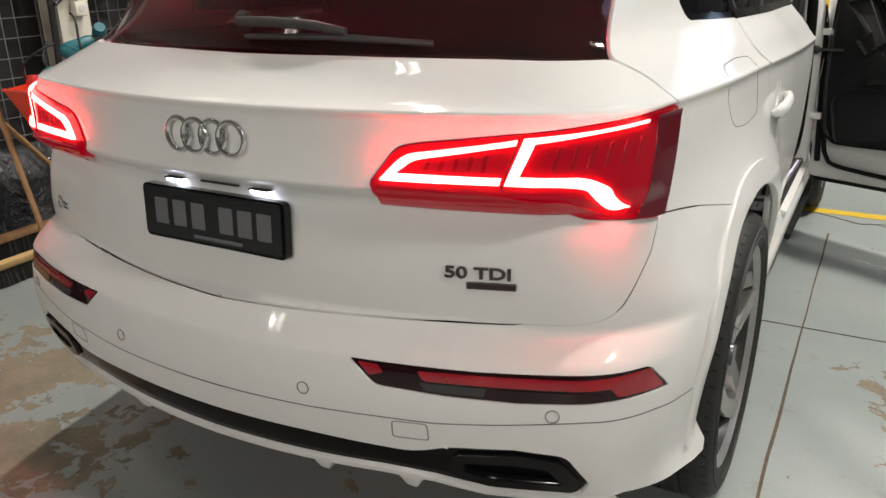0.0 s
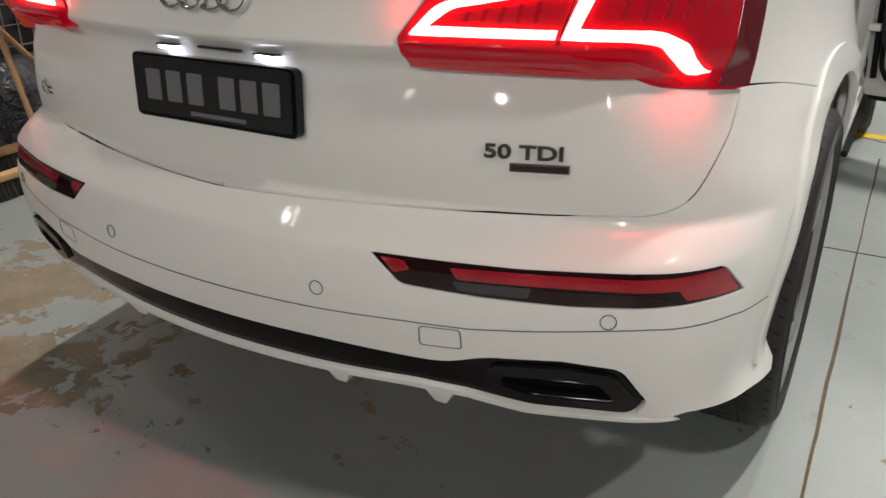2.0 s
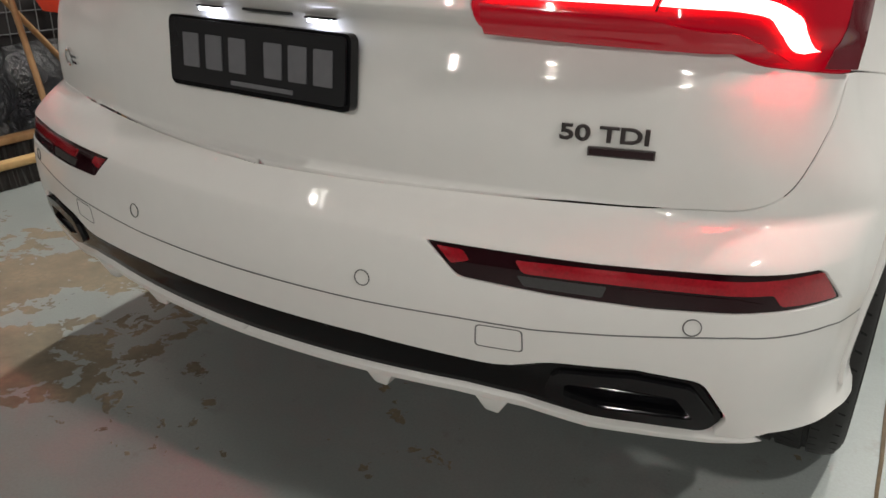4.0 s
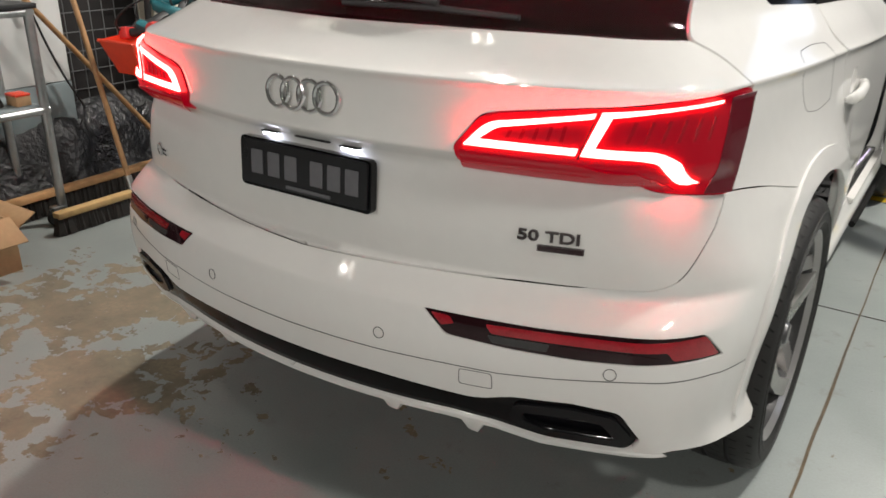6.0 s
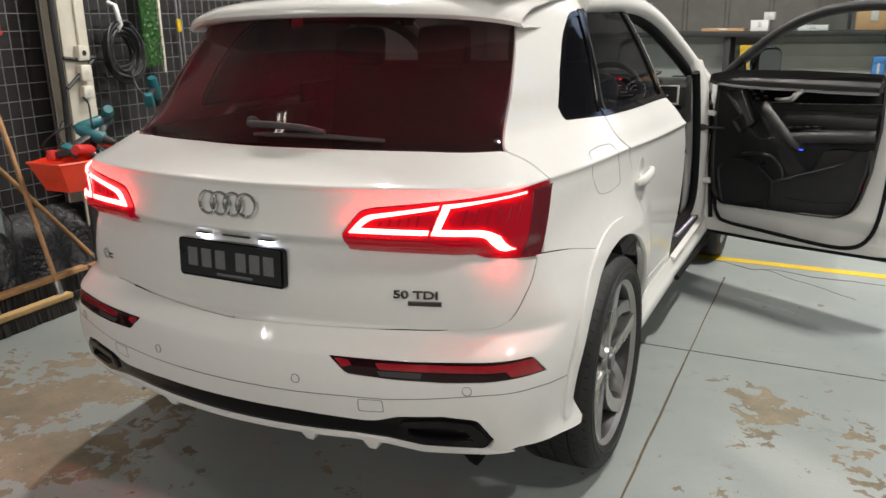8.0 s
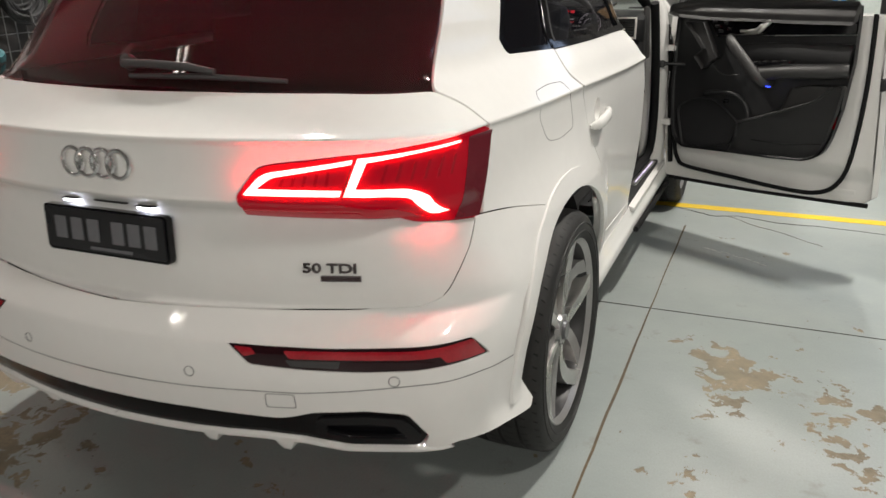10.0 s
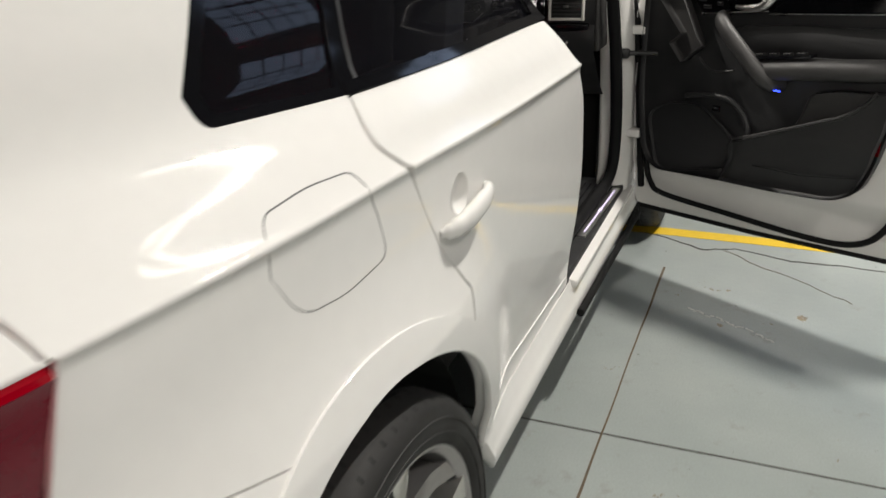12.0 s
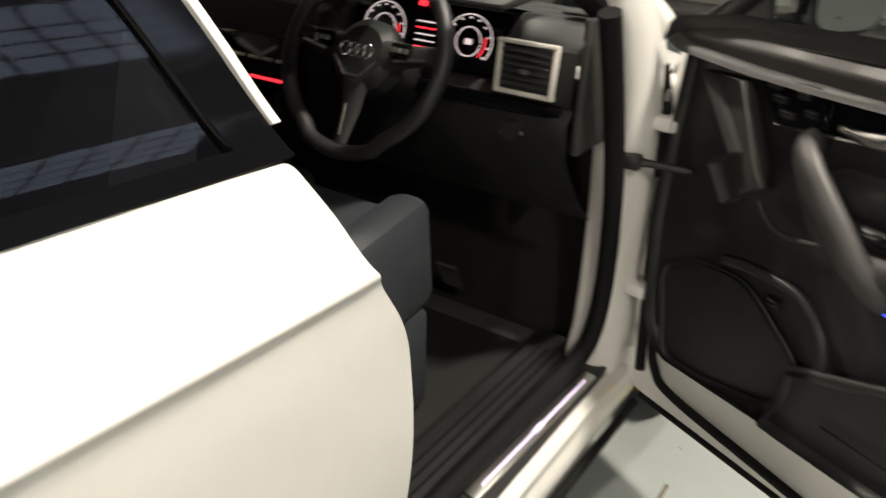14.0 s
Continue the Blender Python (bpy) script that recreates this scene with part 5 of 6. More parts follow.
def dash():
    rows = []
    for x in np.linspace(-.80, .80, 65):
        k = abs(x) / .80
        b = .03 * k ** 2
        cut = .10 * min(1, max(0, (x - .16) / .03)) * min(1, max(0, (.635 - x) / .03))
        rows.append([(x, 3.20, 1.205 - .02 * k), (x, 3.02 - b, 1.215 - .02 * k), (x, 2.93 - b + cut, 1.195), (x, 2.885 - b + cut, 1.16), (x, 2.875 - b + cut, 1.07), (x, 2.885 - b + .5 * cut, 1.055), (x, 2.87 - b, 1.03), (x, 2.88 - b, .96), (x, 2.93, .86), (x, 3.02, .78)])
    n = 10
    faces = [(i * n + j, i * n + j + 1, i * n + n + j + 1, i * n + n + j) for i in range(64) for j in range(n - 1)]
    ob = soften(put("dashboard", [p for r in rows for p in r], faces, LEATHER, car, "black dashboard"), 40)
    box("gloss_trim", (.56, .012, .030), (.50, 2.853, 1.045), BLACK_GLOSS, ob, (0, 0, 0), .005)
    box("end_cap", (.02, .24, .26), (.80, 3.0, 1.09), TRIM_GREY, ob, (0, 0, 0), .008)
    vent = box("air_vent", (.118, .02, .098), (.705, 2.850, 1.122), BLACK, ob, (-6, 0, 0), .006, "air vent with a silver frame")
    for dx, dz, w, h in ((0, .047, .124, .008), (0, -.047, .124, .010), (-.058, 0, .009, .10), (.058, 0, .009, .10)):
        box("vent_frame", (w, .016, h), (.705 + dx, 2.838, 1.122 + dz), SATIN, vent, (-6, 0, 0), .003)
    for k in range(6):
        box("vent_slat", (.10, .014, .004), (.705, 2.838, 1.092 + .0125 * k), TRIM_GREY, vent, (20, 0, 0), .001)
    box("vent_knob", (.018, .01, .008), (.705, 2.828, 1.118), ALU, vent, (0, 0, 0), .002)
    knob = lathe("lamp_switch", [(.02, 0), (.02, .020), (.0, .024)], BLACK, ob, "round lamp switch", 20)
    knob.matrix_local = pose(.685, 2.853, .998, 0, 0, -90)
    for k in range(4):
        box("switch_mark", (.008, .003, .008), (.665 + .014 * k, 2.838, .992 + .006 * (k % 2)), ALU, ob, (0, 0, 0), .001)
    box("top_vent", (.07, .06, .006), (.73, 3.02, 1.208), BLACK, ob, (0, 0, 0), .002)
    # instrument screen with two lit dials
    screen = box("instrument_screen", (.40, .016, .135), (.40, 2.958, 1.130), BLACK_GLOSS, ob, (-14, 0, 0), .008, "lit instrument screen")
    box("screen_hood", (.47, .16, .016), (.40, 2.935, 1.226), LEATHER, ob, (4, 0, 0), .008)
    for cx in (.29, .510):
        for r, mat, a0, a1 in ((.056, WHITE_DIAL, -.6, 3.8), (.030, WHITE_DIAL, 0, 6.2), (.040, RED_DIAL, -.8, .3)):
            arc = [(cx + r * math.cos(q), 2.9465 + .25 * r * math.sin(q), 1.130 + .97 * r * math.sin(q)) for q in np.linspace(a0, a1, 26)]
            tube("dial_arc", arc, .0013, mat, screen, sides=5)
        for k in range(11):
            q = -.6 + k * .44
            box("dial_mark", (.004, .002, .004), (cx + .049 * math.cos(q), 2.9455 + .01 * math.sin(q), 1.130 + .048 * math.sin(q)), WHITE_DIAL, screen, bevel=0)
        box("dial_digit", (.016, .002, .012), (cx, 2.946, 1.130), WHITE_DIAL, screen, (-14, 0, 0), 0)
    for cx in (.385, .415):
        box("warning_mark", (.020, .002, .012), (cx, 2.960, 1.192), RED_DIAL, screen, (-14, 0, 0), 0)
    for k in range(5):
        box("screen_line", (.05, .002, .003), (.40, 2.953 - .003 * k, 1.155 - .013 * k), RED_DIAL if k in (1, 4) else WHITE_DIAL, screen, (-14, 0, 0), 0)
    stack = box("centre_display", (.30, .03, .16), (-.02, 2.87, 1.0), BLACK_GLOSS, ob, (-12, 0, 0), .01)
    for k in range(5):
        box("stack_key", (.035, .006, .008), (-.11 + .045 * k, 2.848, 1.03), ALU, stack, (-12, 0, 0), .002)
    box("stack_light", (.10, .004, .006), (.02, 2.845, .985), RED_DIAL, stack, (-12, 0, 0), 0)


dash()


def steering():
    m = pose(.40, 2.735, 1.115, 66, 0, 0)
    w = new("steering_wheel")
    w.parent = car
    w["label"] = "black leather steering wheel with four plain rings"
    w.matrix_local = m
    tube("wheel_rim", [(.185 * math.cos(q), .182 * math.sin(q) - (.012 if math.sin(q) < -.85 else 0), 0) for q in np.linspace(0, 2 * math.pi, 56, endpoint=False)], .0165, LEATHER, w, sides=10, closed=True)
    hub = lathe("hub", [(.0, .0), (.0, .055), (-.015, .072), (-.05, .075), (-.09, .03)], LEATHER, w, "", 28)
    hub.matrix_local = pose(0, 0, .012, 0, -90, 0)
    for a in (8, 172, 270):
        q = radians(a)
        d = Vector((math.cos(q), math.sin(q), 0))
        tube("wheel_spoke", [d * .05, d * .11 + Vector((0, 0, -.008)), d * .178], [.032, .022, .016], LEATHER, w, sides=10, flat=.5)
        tube("spoke_trim", [d * .085 + Vector((0, -.014, .014)), d * .15 + Vector((0, -.012, .010))], .003, ALU, w, sides=6)
    for sx in (-1, 1):
        box("wheel_keys", (.045, .03, .012), (sx * .095, .018, .012), BLACK_GLOSS, w, (0, 0, 0), .004)
        for k in range(3):
            box("wheel_key", (.010, .010, .005), (sx * .095 + (k - 1) * .014, .018, .019), ALU, w, (0, 0, 0), .002)
    for k in range(4):
        x = (k - 1.5) * .017
        tube("ring", [(x + .0125 * math.cos(q), .004 + .0125 * math.sin(q), .026) for q in np.linspace(0, 2 * math.pi, 20, endpoint=False)], .0022, CHROME, w, sides=6, closed=True)
    tube("hub_line", [(-.05, -.012, .022), (-.018, -.045, .022), (.018, -.045, .022), (.05, -.012, .022)], .0025, ALU, w, sides=6)
    for sx in (-1, 1):
        tube("column_stalk", [(sx * .03, .02, -.04), (sx * .16, .045, -.05)], .008, BLACK, w, sides=8)
    tube("column", [(0, 0, -.05), (0, 0, -.24)], .055, BLACK, w, sides=14)


steering()


def seat():
    s = new("front_seat")
    s.parent = car
    s["label"] = "dark grey leather driver's seat"
    hide = plain("grey_blue_leather", (.030, .034, .040), .45, grain=.15, size=220, bump=.0008)
    box("seat_cushion", (.44, .56, .18), (.38, 2.40, .735), hide, s, (9, 0, 0), .04)
    for dx in (-.20, .20):
        box("side_bolster", (.09, .58, .24), (.38 + dx, 2.40, .735), hide, s, (9, 0, 0), .03)
    box("seat_base", (.48, .54, .24), (.38, 2.42, .52), hide, s, (3, 0, 0), .02)
    box("thigh_rest", (.40, .10, .14), (.38, 2.68, .745), hide, s, (12, 0, 0), .03)
    box("seat_back", (.46, .16, .62), (.38, 2.06, .98), hide, s, (-14, 0, 0), .06)
    box("head_restraint", (.26, .11, .18), (.38, 1.96, 1.40), hide, s, (-10, 0, 0), .045)
    for k in range(3):
        box("seat_key", (.015, .05, .014), (.612, 2.34 + .07 * k, .56), ALU, s, (0, 0, 0), .004)
    tube("seat_rail", [(.58, 2.15, .405), (.58, 2.70, .405)], .014, STEEL, s, sides=6)
    return s


seat()
box("centre_console", (.24, .75, .24), (0, 2.55, .62), BLACK, car, (4, 0, 0), .03, "black centre console")
box("pedal", (.06, .015, .09), (.42, 3.08, .50), ALU, car, (30, 0, 0), .004)
box("pedal", (.10, .015, .07), (.30, 3.08, .55), ALU, car, (30, 0, 0), .004)
# ---- along the wall: grid panels, column, brooms, trolley and clutter ----
WALL_X = -2.86
backing = box("backing_cloth", (.03, 4.6, 2.5), (WALL_X - .06, 3.55, 1.62), WALL_DARK, bevel=0)
tagged(backing, "black sheet hung behind the grid panels", "wall sheet", kind="structure")


def grid_panel(y0, y1, z0, z1, label):
    g = thing("grid_panel", label, "grid panel", "grid panels", at=(WALL_X, y0, z0))
    w, h = y1 - y0, z1 - z0
    for y in (0, w):
        box("upright", (.012, .012, h), (0, y, h / 2), WIRE, g, bevel=.002)
    for k in range(1, int(w / .076)):
        box("wire", (.004, .004, h), (.002, k * .076, h / 2), WIRE, g, bevel=0)
    for k in range(int(h / .101) + 1):
        box("wire", (.0045, w, .0045), (.006, w / 2, k * .101), WIRE, g, bevel=0)


grid_panel(1.28, 1.80, .40, 2.42, "black wire grid panel with a few tags on it")
grid_panel(2.02, 2.94, .40, 2.42, "black wire grid panel with a cable coil hung on it")
grid_panel(2.98, 3.90, .40, 2.42, "black wire grid panel against the wall sheet")
grid_panel(3.94, 4.86, .40, 2.42, "black wire grid panel against the wall sheet")

column = thing("steel_column", "cream painted steel column with sockets and strap", "column", kind="structure", at=(-2.76, 1.89, 0))
box("web", (.14, .012, 4.5), (0, 0, 2.25), CREAM, column, bevel=.002)
for dx in (-.07, .07):
    box("flange", (.014, .19, 4.5), (dx, 0, 2.25), CREAM, column, bevel=.003)
box("base_plate", (.24, .28, .02), (0, 0, .01), STEEL, column, bevel=.004)
for z, h in ((1.375, .09), (1.255, .10), (1.14, .075)):
    s = box("socket_box", (.05, .075, h), (.10, .015, z), CREAM, column, bevel=.008, label="grey-white socket box")
    lathe("socket_face", [(.026, 0), (.026, .016), (.02, .021)], BLACK if z > 1.3 else LABEL, s, "", 16).location = (.10, .015, z)
tube("conduit", [(.085, .02, 1.42), (.085, .02, 3.0)], .010, CREAM, column, sides=8)
tube("strap", [(.09, -.11, 1.35), (.095, 0, 1.335), (.09, .11, 1.345)], .012, BLACK, column, "black webbing strap", sides=6)
tube("strap", [(.10, -.12, 1.17), (.10, .0, 1.26), (.095, .10, 1.33)], .012, BLACK, column, "black webbing strap", sides=6)
tube("hose_drop", [(.05, -.11, 2.0), (.07, -.13, 1.5), (.07, -.125, 1.15), (.04, -.12, .8)], .018, BLACK, column, "black hose", sides=8)

# pale board and black plastic skirting
board = thing("leaning_board", "large white board with a grey lower band", "board", at=(-2.72, .55, .36))
box("sheet", (.02, 1.42, 1.35), (-.02, 0, .90), BOARD, board, bevel=.004)
box("lower_band", (.024, 1.42, .24), (-.017, 0, .10), BLUEGREY, board, bevel=.004)
cable = thing("hanging_cable", "thin black cable hung over the white board", "cable", at=(-2.69, 1.17, 0))
tube("lead", spline([(0, -.10, 1.5), (.0, -.11, 1.1), (.01, -.06, .85), (0, .03, .62), (.02, .10, .45), (.03, .06, .36)], 6), .006, BLACK, cable, sides=6)


def plastic():
    rows, r = [], random.Random(5)
    for i, y in enumerate(np.linspace(-1.2, 5.0, 90)):
        a = .05 * math.sin(7 * y) + .03 * math.sin(17 * y + 1) + r.uniform(-.012, .012)
        rows.append([(-2.84, y, .44 + .02 * math.sin(5 * y)), (-2.76 + .4 * a, y, .41), (-2.68 + a, y, .30), (-2.66 + .7 * a, y, .18), (-2.60 + a, y, .06), (-2.56 + a, y, .004)])
    n = 6
    faces = [(i * n + j, i * n + n + j, i * n + n + j + 1, i * n + j + 1) for i in range(89) for j in range(n - 1)]
    ob = soften(put("plastic_sheet", [p for q in rows for p in q], faces, POLY), 70)
    tagged(ob, "crumpled shiny black plastic sheet along the wall foot", "plastic sheet")


plastic()


def broom(foot, top, head_a, head_b, label, head_mat=PINE):
    """A push broom: head from head_a to head_b on the floor, stick from foot to top."""
    a, b = Vector(head_a), Vector(head_b)
    mid, d = (a + b) / 2, (b - a)
    turn = math.degrees(math.atan2(d.y, d.x))
    ob = thing("broom", label, "broom", "brooms", at=tuple(mid))
    ob.rotation_euler = (0, 0, radians(turn))
    box("head", (d.length, .055, .032), (0, 0, .096), head_mat, ob, bevel=.008)
    rows = random.Random(len(label))
    for k in range(24):
        x = (k / 23 - .5) * (d.length - .03)
        tube("bristle_tuft", [(x, 0, .085), (x + rows.uniform(-.006, .006), rows.uniform(-.01, .01), .002)], [.021, .034], BRISTLE, ob, sides=6)
    back = (Matrix.Translation(mid) @ pose(0, 0, 0, 0, 0, turn)).inverted()
    p, q = back @ Vector(foot), back @ Vector(top)
    tube("stick", [p, p.lerp(q, .5) + Vector((.004, 0, 0)), q], .0135, WOOD, ob, "worn wooden stick", sides=10)
    tube("ferrule", [p, p.lerp(q, .05)], .018, STEEL, ob, sides=10)
    return ob


broom((-2.20, 1.17, .10), (-2.72, 1.22, 1.62), (-2.18, .74, 0), (-2.19, 1.22, 0), "push broom with pale head and worn stick, leaning")
broom((-2.58, 1.74, .10), (-2.64, .96, 1.10), (-2.52, 1.62, 0), (-2.55, 2.1, 0), "second push broom leaning behind the first", WOOD)
brush = thing("brush_head", "long dark brush head lying by the wall", "brush", at=(-2.47, 1.10, 0))
box("back", (.06, .95, .03), (0, 0, .115), WOOD, brush, (0, 0, 3), .006)
for k in range(40):
    y = (k / 39 - .5) * .92
    tube("bristle_tuft", [(0, y, .105), (.008 * math.sin(k * 2.1), y, .004)], [.014, .020], BRISTLE, brush, sides=5)

# steel trolley
trolley = thing("steel_trolley", "galvanised tube trolley with dark top and castors", "trolley", at=(-2.32, .86, 0))
for dx, dy in ((0, 0), (0, -1.3), (-.36, 0), (-.36, -1.3)):
    leg = tube("leg", [(dx, dy, .085), (dx, dy, .98)], .021, STEEL, trolley, sides=14)
    castor = lathe("castor", [(-.014, .012), (-.014, .036), (-.009, .040), (.009, .040), (.014, .036), (.014, .012)], RUBBER, trolley, "castor wheel", 22)
    castor.location = (dx + .01, dy - .045, .041)
    box("fork", (.045, .07, .014), (dx, dy - .02, .085), STEEL, castor.parent, bevel=.004)
    for sx in (-.022, .022):
        box("fork_arm", (.005, .035, .06), (dx + .01 + sx, dy - .035, .058), STEEL, trolley, (25, 0, 0), .002)
for z in (.55, .985):
    for a, b in (((.0, .02, z), (0, -1.32, z)), ((-.36, .02, z), (-.36, -1.32, z)), ((.02, 0, z), (-.38, 0, z)), ((.02, -1.3, z), (-.38, -1.3, z))):
        tube("rail", [a, b], .019, STEEL, trolley, sides=12)
box("top_sheet", (.42, 1.36, .022), (-.18, -.65, 1.012), BLACK, trolley, bevel=.004, label="black rubber top")
box("shelf", (.36, 1.30, .012), (-.18, -.65, .565), BLUEGREY, trolley, bevel=.003)
hand_brush = thing("hand_brush", "black hand brush on the trolley shelf", "brush", at=(-2.43, .62, .571))
box("back", (.07, .20, .025), (0, 0, .055), BLACK, hand_brush, (0, 0, 15), .01)
for k in range(12):
    tube("bristle_tuft", [(0, -.09 + .016 * k, .05), (.01, -.09 + .0165 * k, .002)], [.014, .02], BRISTLE, hand_brush, sides=5)
tray = thing("small_box", "small orange-brown box on the trolley shelf", "box", at=(-2.42, .80, .571))
box("body", (.09, .07, .045), (0, 0, .0225), CARD, tray, bevel=.004)
lid = box("lid", (.092, .072, .012), (0, 0, .05), ORANGE, tray, bevel=.004)

carton = thing("cardboard_carton", "open brown cardboard carton on the floor", "carton", at=(-2.12, .28, 0))
for dx, dy, sx, sy in ((-.17, 0, .006, .30), (.17, 0, .006, .30), (0, -.15, .34, .006), (0, .15, .34, .006)):
    box("side", (sx, sy, .22), (dx, dy, .11), CARD, carton, bevel=.001)
box("bottom", (.34, .30, .006), (0, 0, .003), CARD, carton, bevel=.001)
for dx, dy, sx, sy, t in ((-.23, 0, .14, .29, (0, -30, 0)), (.22, 0, .14, .29, (0, 35, 0)), (0, .20, .33, .12, (30, 0, 0)), (0, -.20, .33, .12, (-25, 0, 0))):
    box("flap", (sx, sy, .005), (dx, dy, .235 - (.04 if t[0] + t[1] else 0)), CARD, carton, t, .001)

# orange trough of power tools on a stand
stand = thing("tool_stand", "dark steel stand under an orange trough", "stand", at=(-2.25, 1.50, 0))
tube("post", [(0, 0, .02), (0, 0, .66)], .03, TRIM_GREY, stand, sides=12)
box("foot", (.30, .30, .02), (0, 0, .01), TRIM_GREY, stand, bevel=.005)
trough = thing("orange_trough", "bright orange plastic trough full of power tools", "trough", at=(-2.25, 1.46, .66))


def bin_shell():
    verts, outer = [], [(-.13, -.24), (.13, -.24), (.16, -.10), (.16, .24), (-.13, .24)]
    for z, k in ((0, .72), (.16, 1.0), (.165, .96), (.012, .69)):
        for x, y in outer:
            lift = .05 if (z > .1 and y > 0) else 0
            verts.append((x * k, y * k, z + lift))
    n = 5
    faces = [tuple(reversed(range(n)))] + [(r * n + i, r * n + (i + 1) % n, (r + 1) * n + (i + 1) % n, (r + 1) * n + i) for r in range(3) for i in range(n)] + [tuple(range(3 * n, 4 * n))]
    return soften(put("shell", verts, faces, ORANGE, trough), 30)


bin_shell()
tube("trough_rim", [(-.13, -.24, .162), (.13, -.24, .162), (.16, -.10, .162), (.16, .0, .165)], .008, ORANGE, trough, sides=6)


def drill(at, turn, body, label):
    d = thing("power_drill", label, "power tool", "power tools", at=at)
    d.rotation_euler = [radians(a) for a in turn]
    lathe("motor", [(-.09, 0), (-.09, .026), (-.06, .034), (.05, .034), (.07, .026)], body, d, "", 18)
    lathe("chuck", [(.07, .024), (.10, .022), (.135, .012), (.14, 0)], BLACK, d, "", 14)
    box("grip", (.045, .04, .13), (-.02, 0, -.085), BLACK, d, (0, 14, 0), .012)
    box("battery", (.09, .06, .045), (-.03, 0, -.165), body, d, (0, 0, 0), .010)
    tube("power_lead", spline([(-.05, 0, -.18), (-.12, .05, -.16), (-.16, .10, -.05), (-.10, .14, .02)], 5), .006, BLACK, d, sides=6)


drill((-2.30, 1.60, .99), (10, -15, 70), TEAL, "teal and black cordless drill in the trough")
drill((-2.22, 1.54, .94), (-60, 20, 20), TEAL, "teal cordless drill lying across the trough")
drill((-2.17, 1.43, .87), (80, 10, 110), RED, "small red corded tool in the trough")
drill((-2.30, 1.72, 1.02), (25, 35, 150), TEAL, "teal tool standing on its battery")
drill((-2.60, 2.40, 1.12), (0, 60, 120), TEAL, "teal tool hung on the grid panel")
coilthing = thing("trough_leads", "tangled grey and black leads over the trough", "cable", at=(-2.20, 1.55, .86))
for k in range(5):
    tube("lead", spline([(.07 * math.cos(k), -.12 + .05 * k, 0), (.10, -.08 + .04 * k, -.05 - .03 * (k % 2)), (.13, .02 * k, -.09), (.05, .06 + .03 * k, .02)], 6), .0055, (BLACK, LABEL)[k % 2], coilthing, sides=6)

# cable coil on hooks, green strip, small tags
coil = thing("cable_coil", "thick coil of black hose hung on the grid", "cable coil", at=(-2.76, 2.32, 1.40))
r = random.Random(9)
for k in range(18):
    rr, a, c = .108 + .008 * (k % 5) + r.uniform(-.008, .008), r.uniform(-.02, .02), r.uniform(-.03, .03)
    tube("loop", [(.012 * (k % 5) - .02 + .02 * math.sin(2 * q + k), a + rr * math.cos(q), c - .03 + 1.25 * rr * math.sin(q)) for q in np.linspace(0, 2 * math.pi, 34, endpoint=False)], .0105, BLACK, coil, sides=7, closed=True)
tube("hook", [(.02, -.05, .10), (.05, -.04, .14), (.03, -.05, .26), (-.03, -.05, .28)], .016, BOARD, coil, "white hook", sides=8)


def hedge():
    ob = thing("green_strip", "strip of artificial green hedge on the wall", "artificial plant", at=(-2.80, 2.60, 1.26))
    box("mat", (.02, .13, 1.2), (0, 0, .6), LEAF, ob, bevel=.004)
    rr = random.Random(3)
    verts, faces = [], []
    for k in range(1500):
        y, z = rr.uniform(-.075, .075), rr.uniform(-.01, 1.2)
        c, s1, q = Vector((rr.uniform(.01, .05), y, z)), rr.uniform(.006, .012), rr.uniform(0, 6.28)
        t, b = Vector((.5 * rr.uniform(-1, 1), math.cos(q), math.sin(q))).normalized() * s1, Vector((.6, -math.sin(q), math.cos(q))).normalized() * s1 * .6
        i = len(verts)
        verts += [c - t, c + b, c + t, c - b]
        faces.append((i, i + 1, i + 2, i + 3))
    put("leaves", verts, faces, LEAF, ob)["kind"] = "stuff"
    box("edge_strip", (.02, .02, 1.3), (.02, .09, .6), CREAM, ob, bevel=.003)


hedge()
for y, z, mat, nm, lab in ((1.50, 1.54, RED, "hanging_tag", "small red tool hung on the grid"), (1.43, 1.545, YELLOW, "hanging_tag", "small yellow tag clipped to the grid"), (2.92, 1.53, YELLOW, "hanging_tool", "yellow tool hung on the grid")):
    t = thing(nm, lab, "tool", "hung tools", at=(-2.83, y, z))
    box("body", (.02, .022 if mat is RED else .035, .09 if mat is not YELLOW or y > 2 else .03), (0, 0, 0), mat, t, bevel=.006)
    box("clip", (.02, .034, .016), (0, 0, -.04 if mat is RED else .03), mat, t, bevel=.004)
# ---- far end of the hall, past the open door ----
bench = thing("far_bench", "long dark shelf bench along the far wall", "bench", at=(1.4, 7.0, 0))
box("shelf_board", (5.2, .50, .05), (0, 0, 1.36), BLACK, bench, bevel=.004)
box("back_panel", (5.2, .03, .55), (0, .22, 1.06), BENCH_PANEL, bench, bevel=.004, label="pale panel under the shelf")
for z in (.90, 1.02, 1.14, 1.26):
    box("panel_rib", (5.2, .012, .016), (0, .202, z), BENCH_PANEL, bench, bevel=.004)
for x in (-2.5, -.9, .9, 2.5):
    box("upright", (.06, .40, 1.34), (x, 0, .67), BLACK, bench, bevel=.004)
box("lower_board", (5.2, .50, .04), (0, 0, .72), BLACK, bench, bevel=.004)
box("kick_board", (5.2, .03, .70), (0, .22, .35), BLUEGREY, bench, bevel=.004)


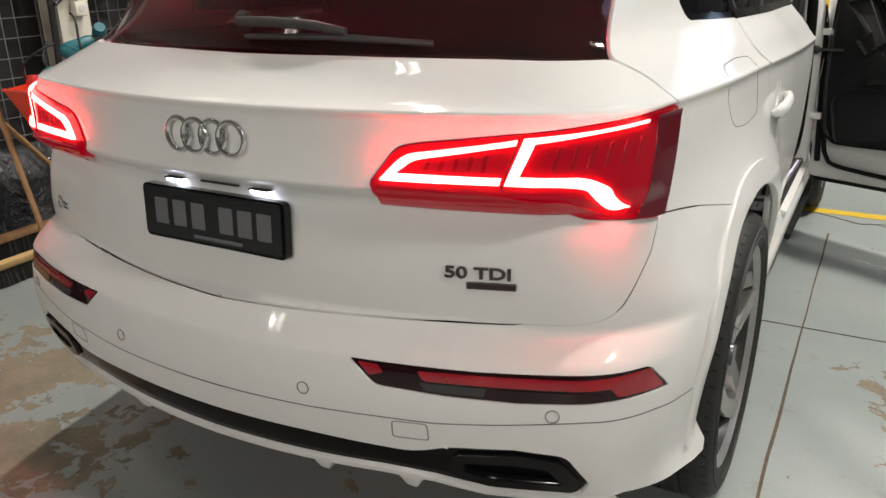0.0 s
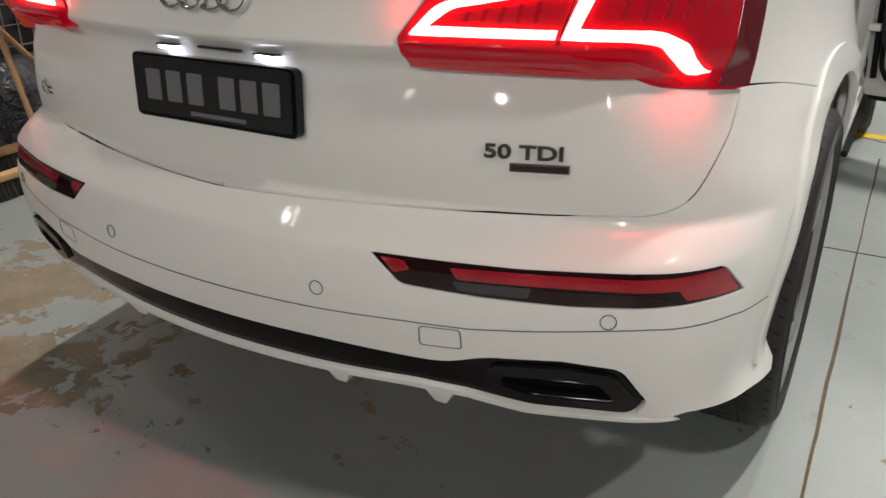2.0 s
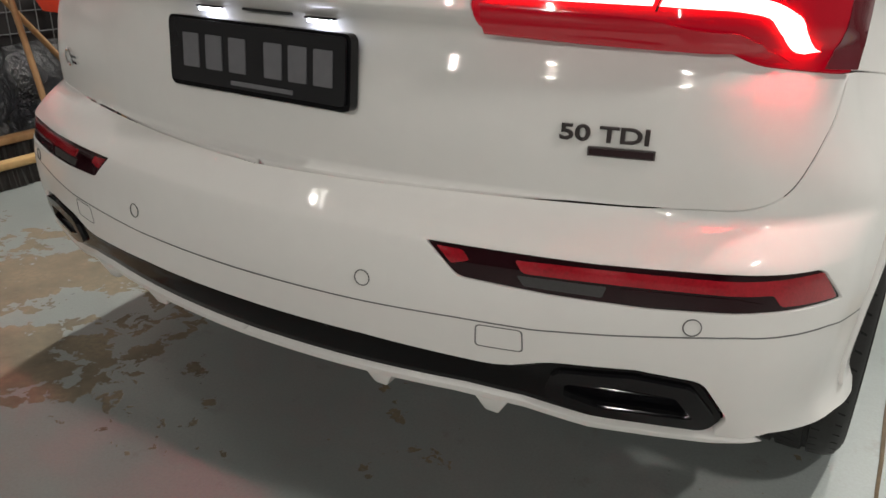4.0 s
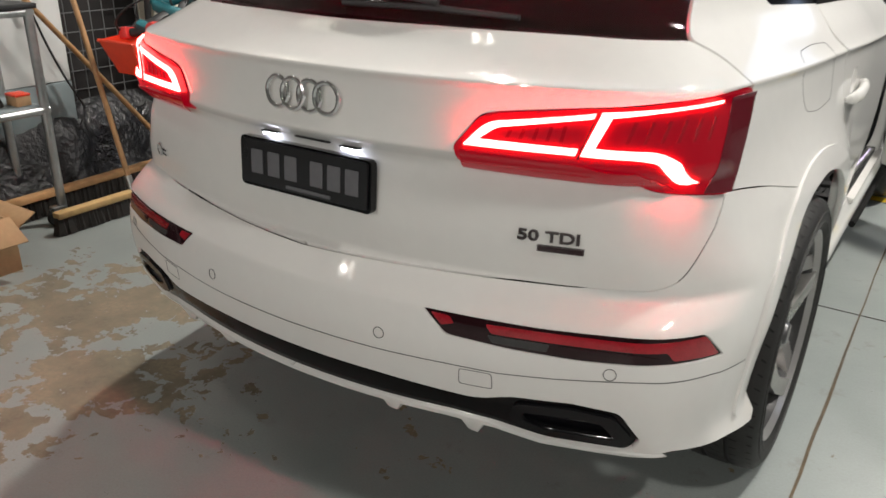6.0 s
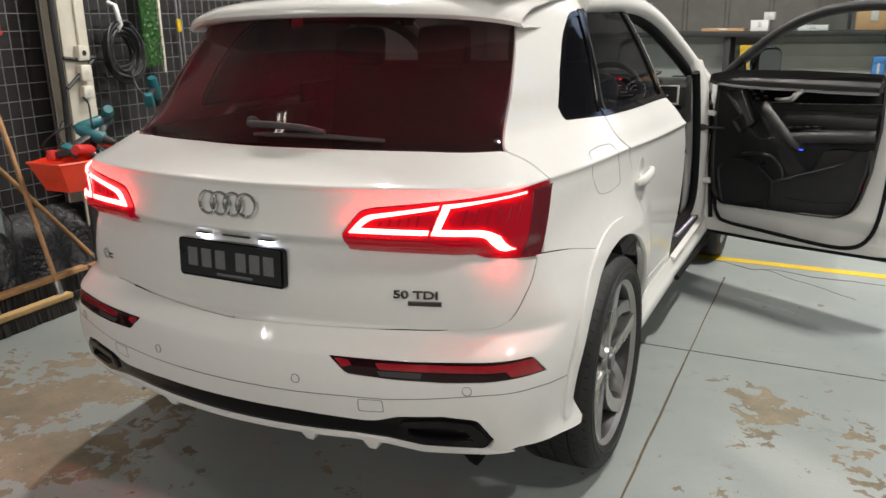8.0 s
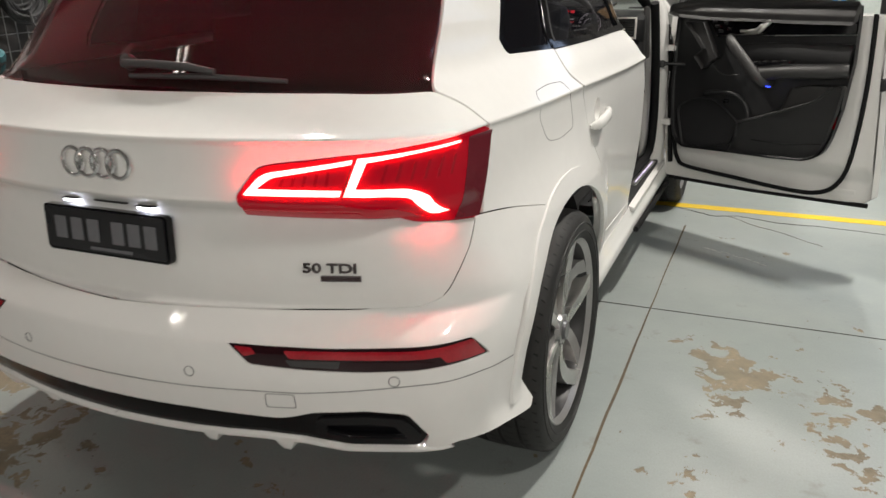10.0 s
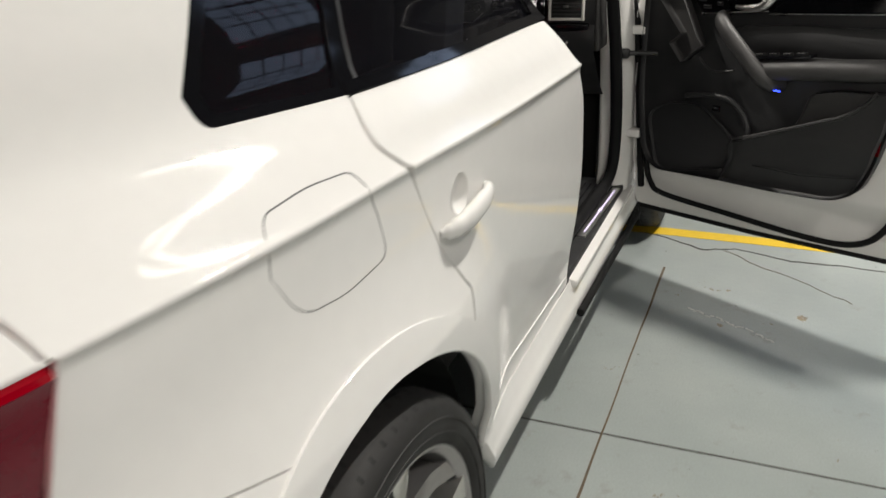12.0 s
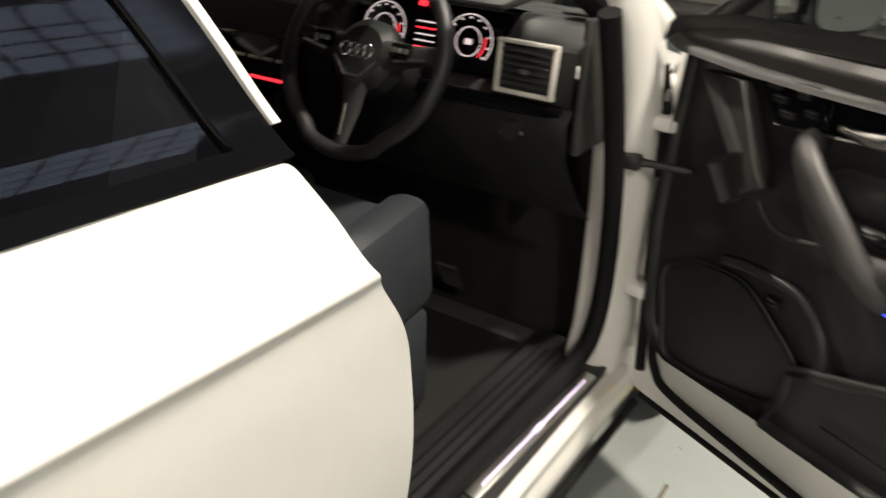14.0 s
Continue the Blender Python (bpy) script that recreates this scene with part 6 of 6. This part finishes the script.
def carton_like(name, at, size, mat, label):
    b = thing(name, label, "box", "boxes on the bench", at=at)
    box("body", size, (0, 0, size[2] / 2), mat, b, bevel=.006)
    box("lid", (size[0] * 1.02, size[1] * 1.02, size[2] * .16), (0, 0, size[2] * .94), mat, b, bevel=.004)
    box("tape", (size[0] * .2, size[1] * 1.03, size[2] * .5), (0, -.001, size[2] * .62), LABEL, b, bevel=.002)


carton_like("storage_box", (.78, 6.9, 1.386), (.16, .16, .10), BOARD, "white box on the dark shelf")
carton_like("storage_box", (.86, 6.9, 1.49), (.10, .12, .07), LABEL, "small grey box stacked on a white one")
carton_like("storage_box", (.45, 6.9, 1.386), (.40, .22, .03), CARD, "flat brown carton on the shelf")
carton_like("storage_box", (1.25, 6.9, 1.386), (.26, .2, .05), BOARD, "flat white box on the shelf")
carton_like("storage_box", (1.75, 6.9, 1.386), (.30, .2, .22), CARD, "brown carton at the shelf's end")
carton_like("storage_box", (.73, 6.95, .745), (.22, .2, .50), YELLOW, "tall yellow case under the shelf")
carton_like("storage_box", (1.40, 6.85, .745), (.46, .3, .12), YELLOW, "flat yellow case under the shelf")
carton_like("storage_box", (1.83, 6.85, .745), (.10, .2, .40), BLUE, "narrow blue container under the shelf")
carton_like("storage_box", (2.2, 6.85, .745), (.45, .3, .50), BOARD, "large white container under the shelf")
for k, x in enumerate((1.05, 1.16, 1.27)):
    b = thing("spray_bottle", "white spray bottle under the shelf", "bottle", "spray bottles", at=(x, 6.85, .74))
    bm = bmesh.new()
    bmesh.ops.create_cone(bm, cap_ends=True, segments=18, radius1=.042, radius2=.036, depth=.20)
    bm.transform(pose(0, 0, .10))
    soften(part("bottle", bm, (BOARD, LABEL, BLUEGREY)[k], b))
    box("trigger", (.03, .07, .03), (0, -.02, .235), BLACK, b, bevel=.006)
    tube("neck", [(0, 0, .19), (0, 0, .23)], .013, BLACK, b, sides=10)
rack = thing("steel_rack", "black slotted steel rack by the far wall", "rack", at=(1.95, 7.5, 0))
for dx in (-.4, .4):
    for dy in (-.2, .2):
        box("upright", (.035, .035, 2.4), (dx, dy, 1.2), BLACK, rack, bevel=.003)
for z in (.4, 1.0, 1.7, 2.3):
    box("shelf", (.82, .44, .03), (0, 0, z), BLACK, rack, bevel=.003)
for k in range(22):
    rib = box("cladding_rib", (.05, .03, 4.4), (-2.8 + .5 * k, 8.985, 2.2), HALL_WALL, bpy.data.objects["wall_north"], bevel=.008)
    rib.matrix_parent_inverse = bpy.data.objects["wall_north"].matrix_world.inverted()
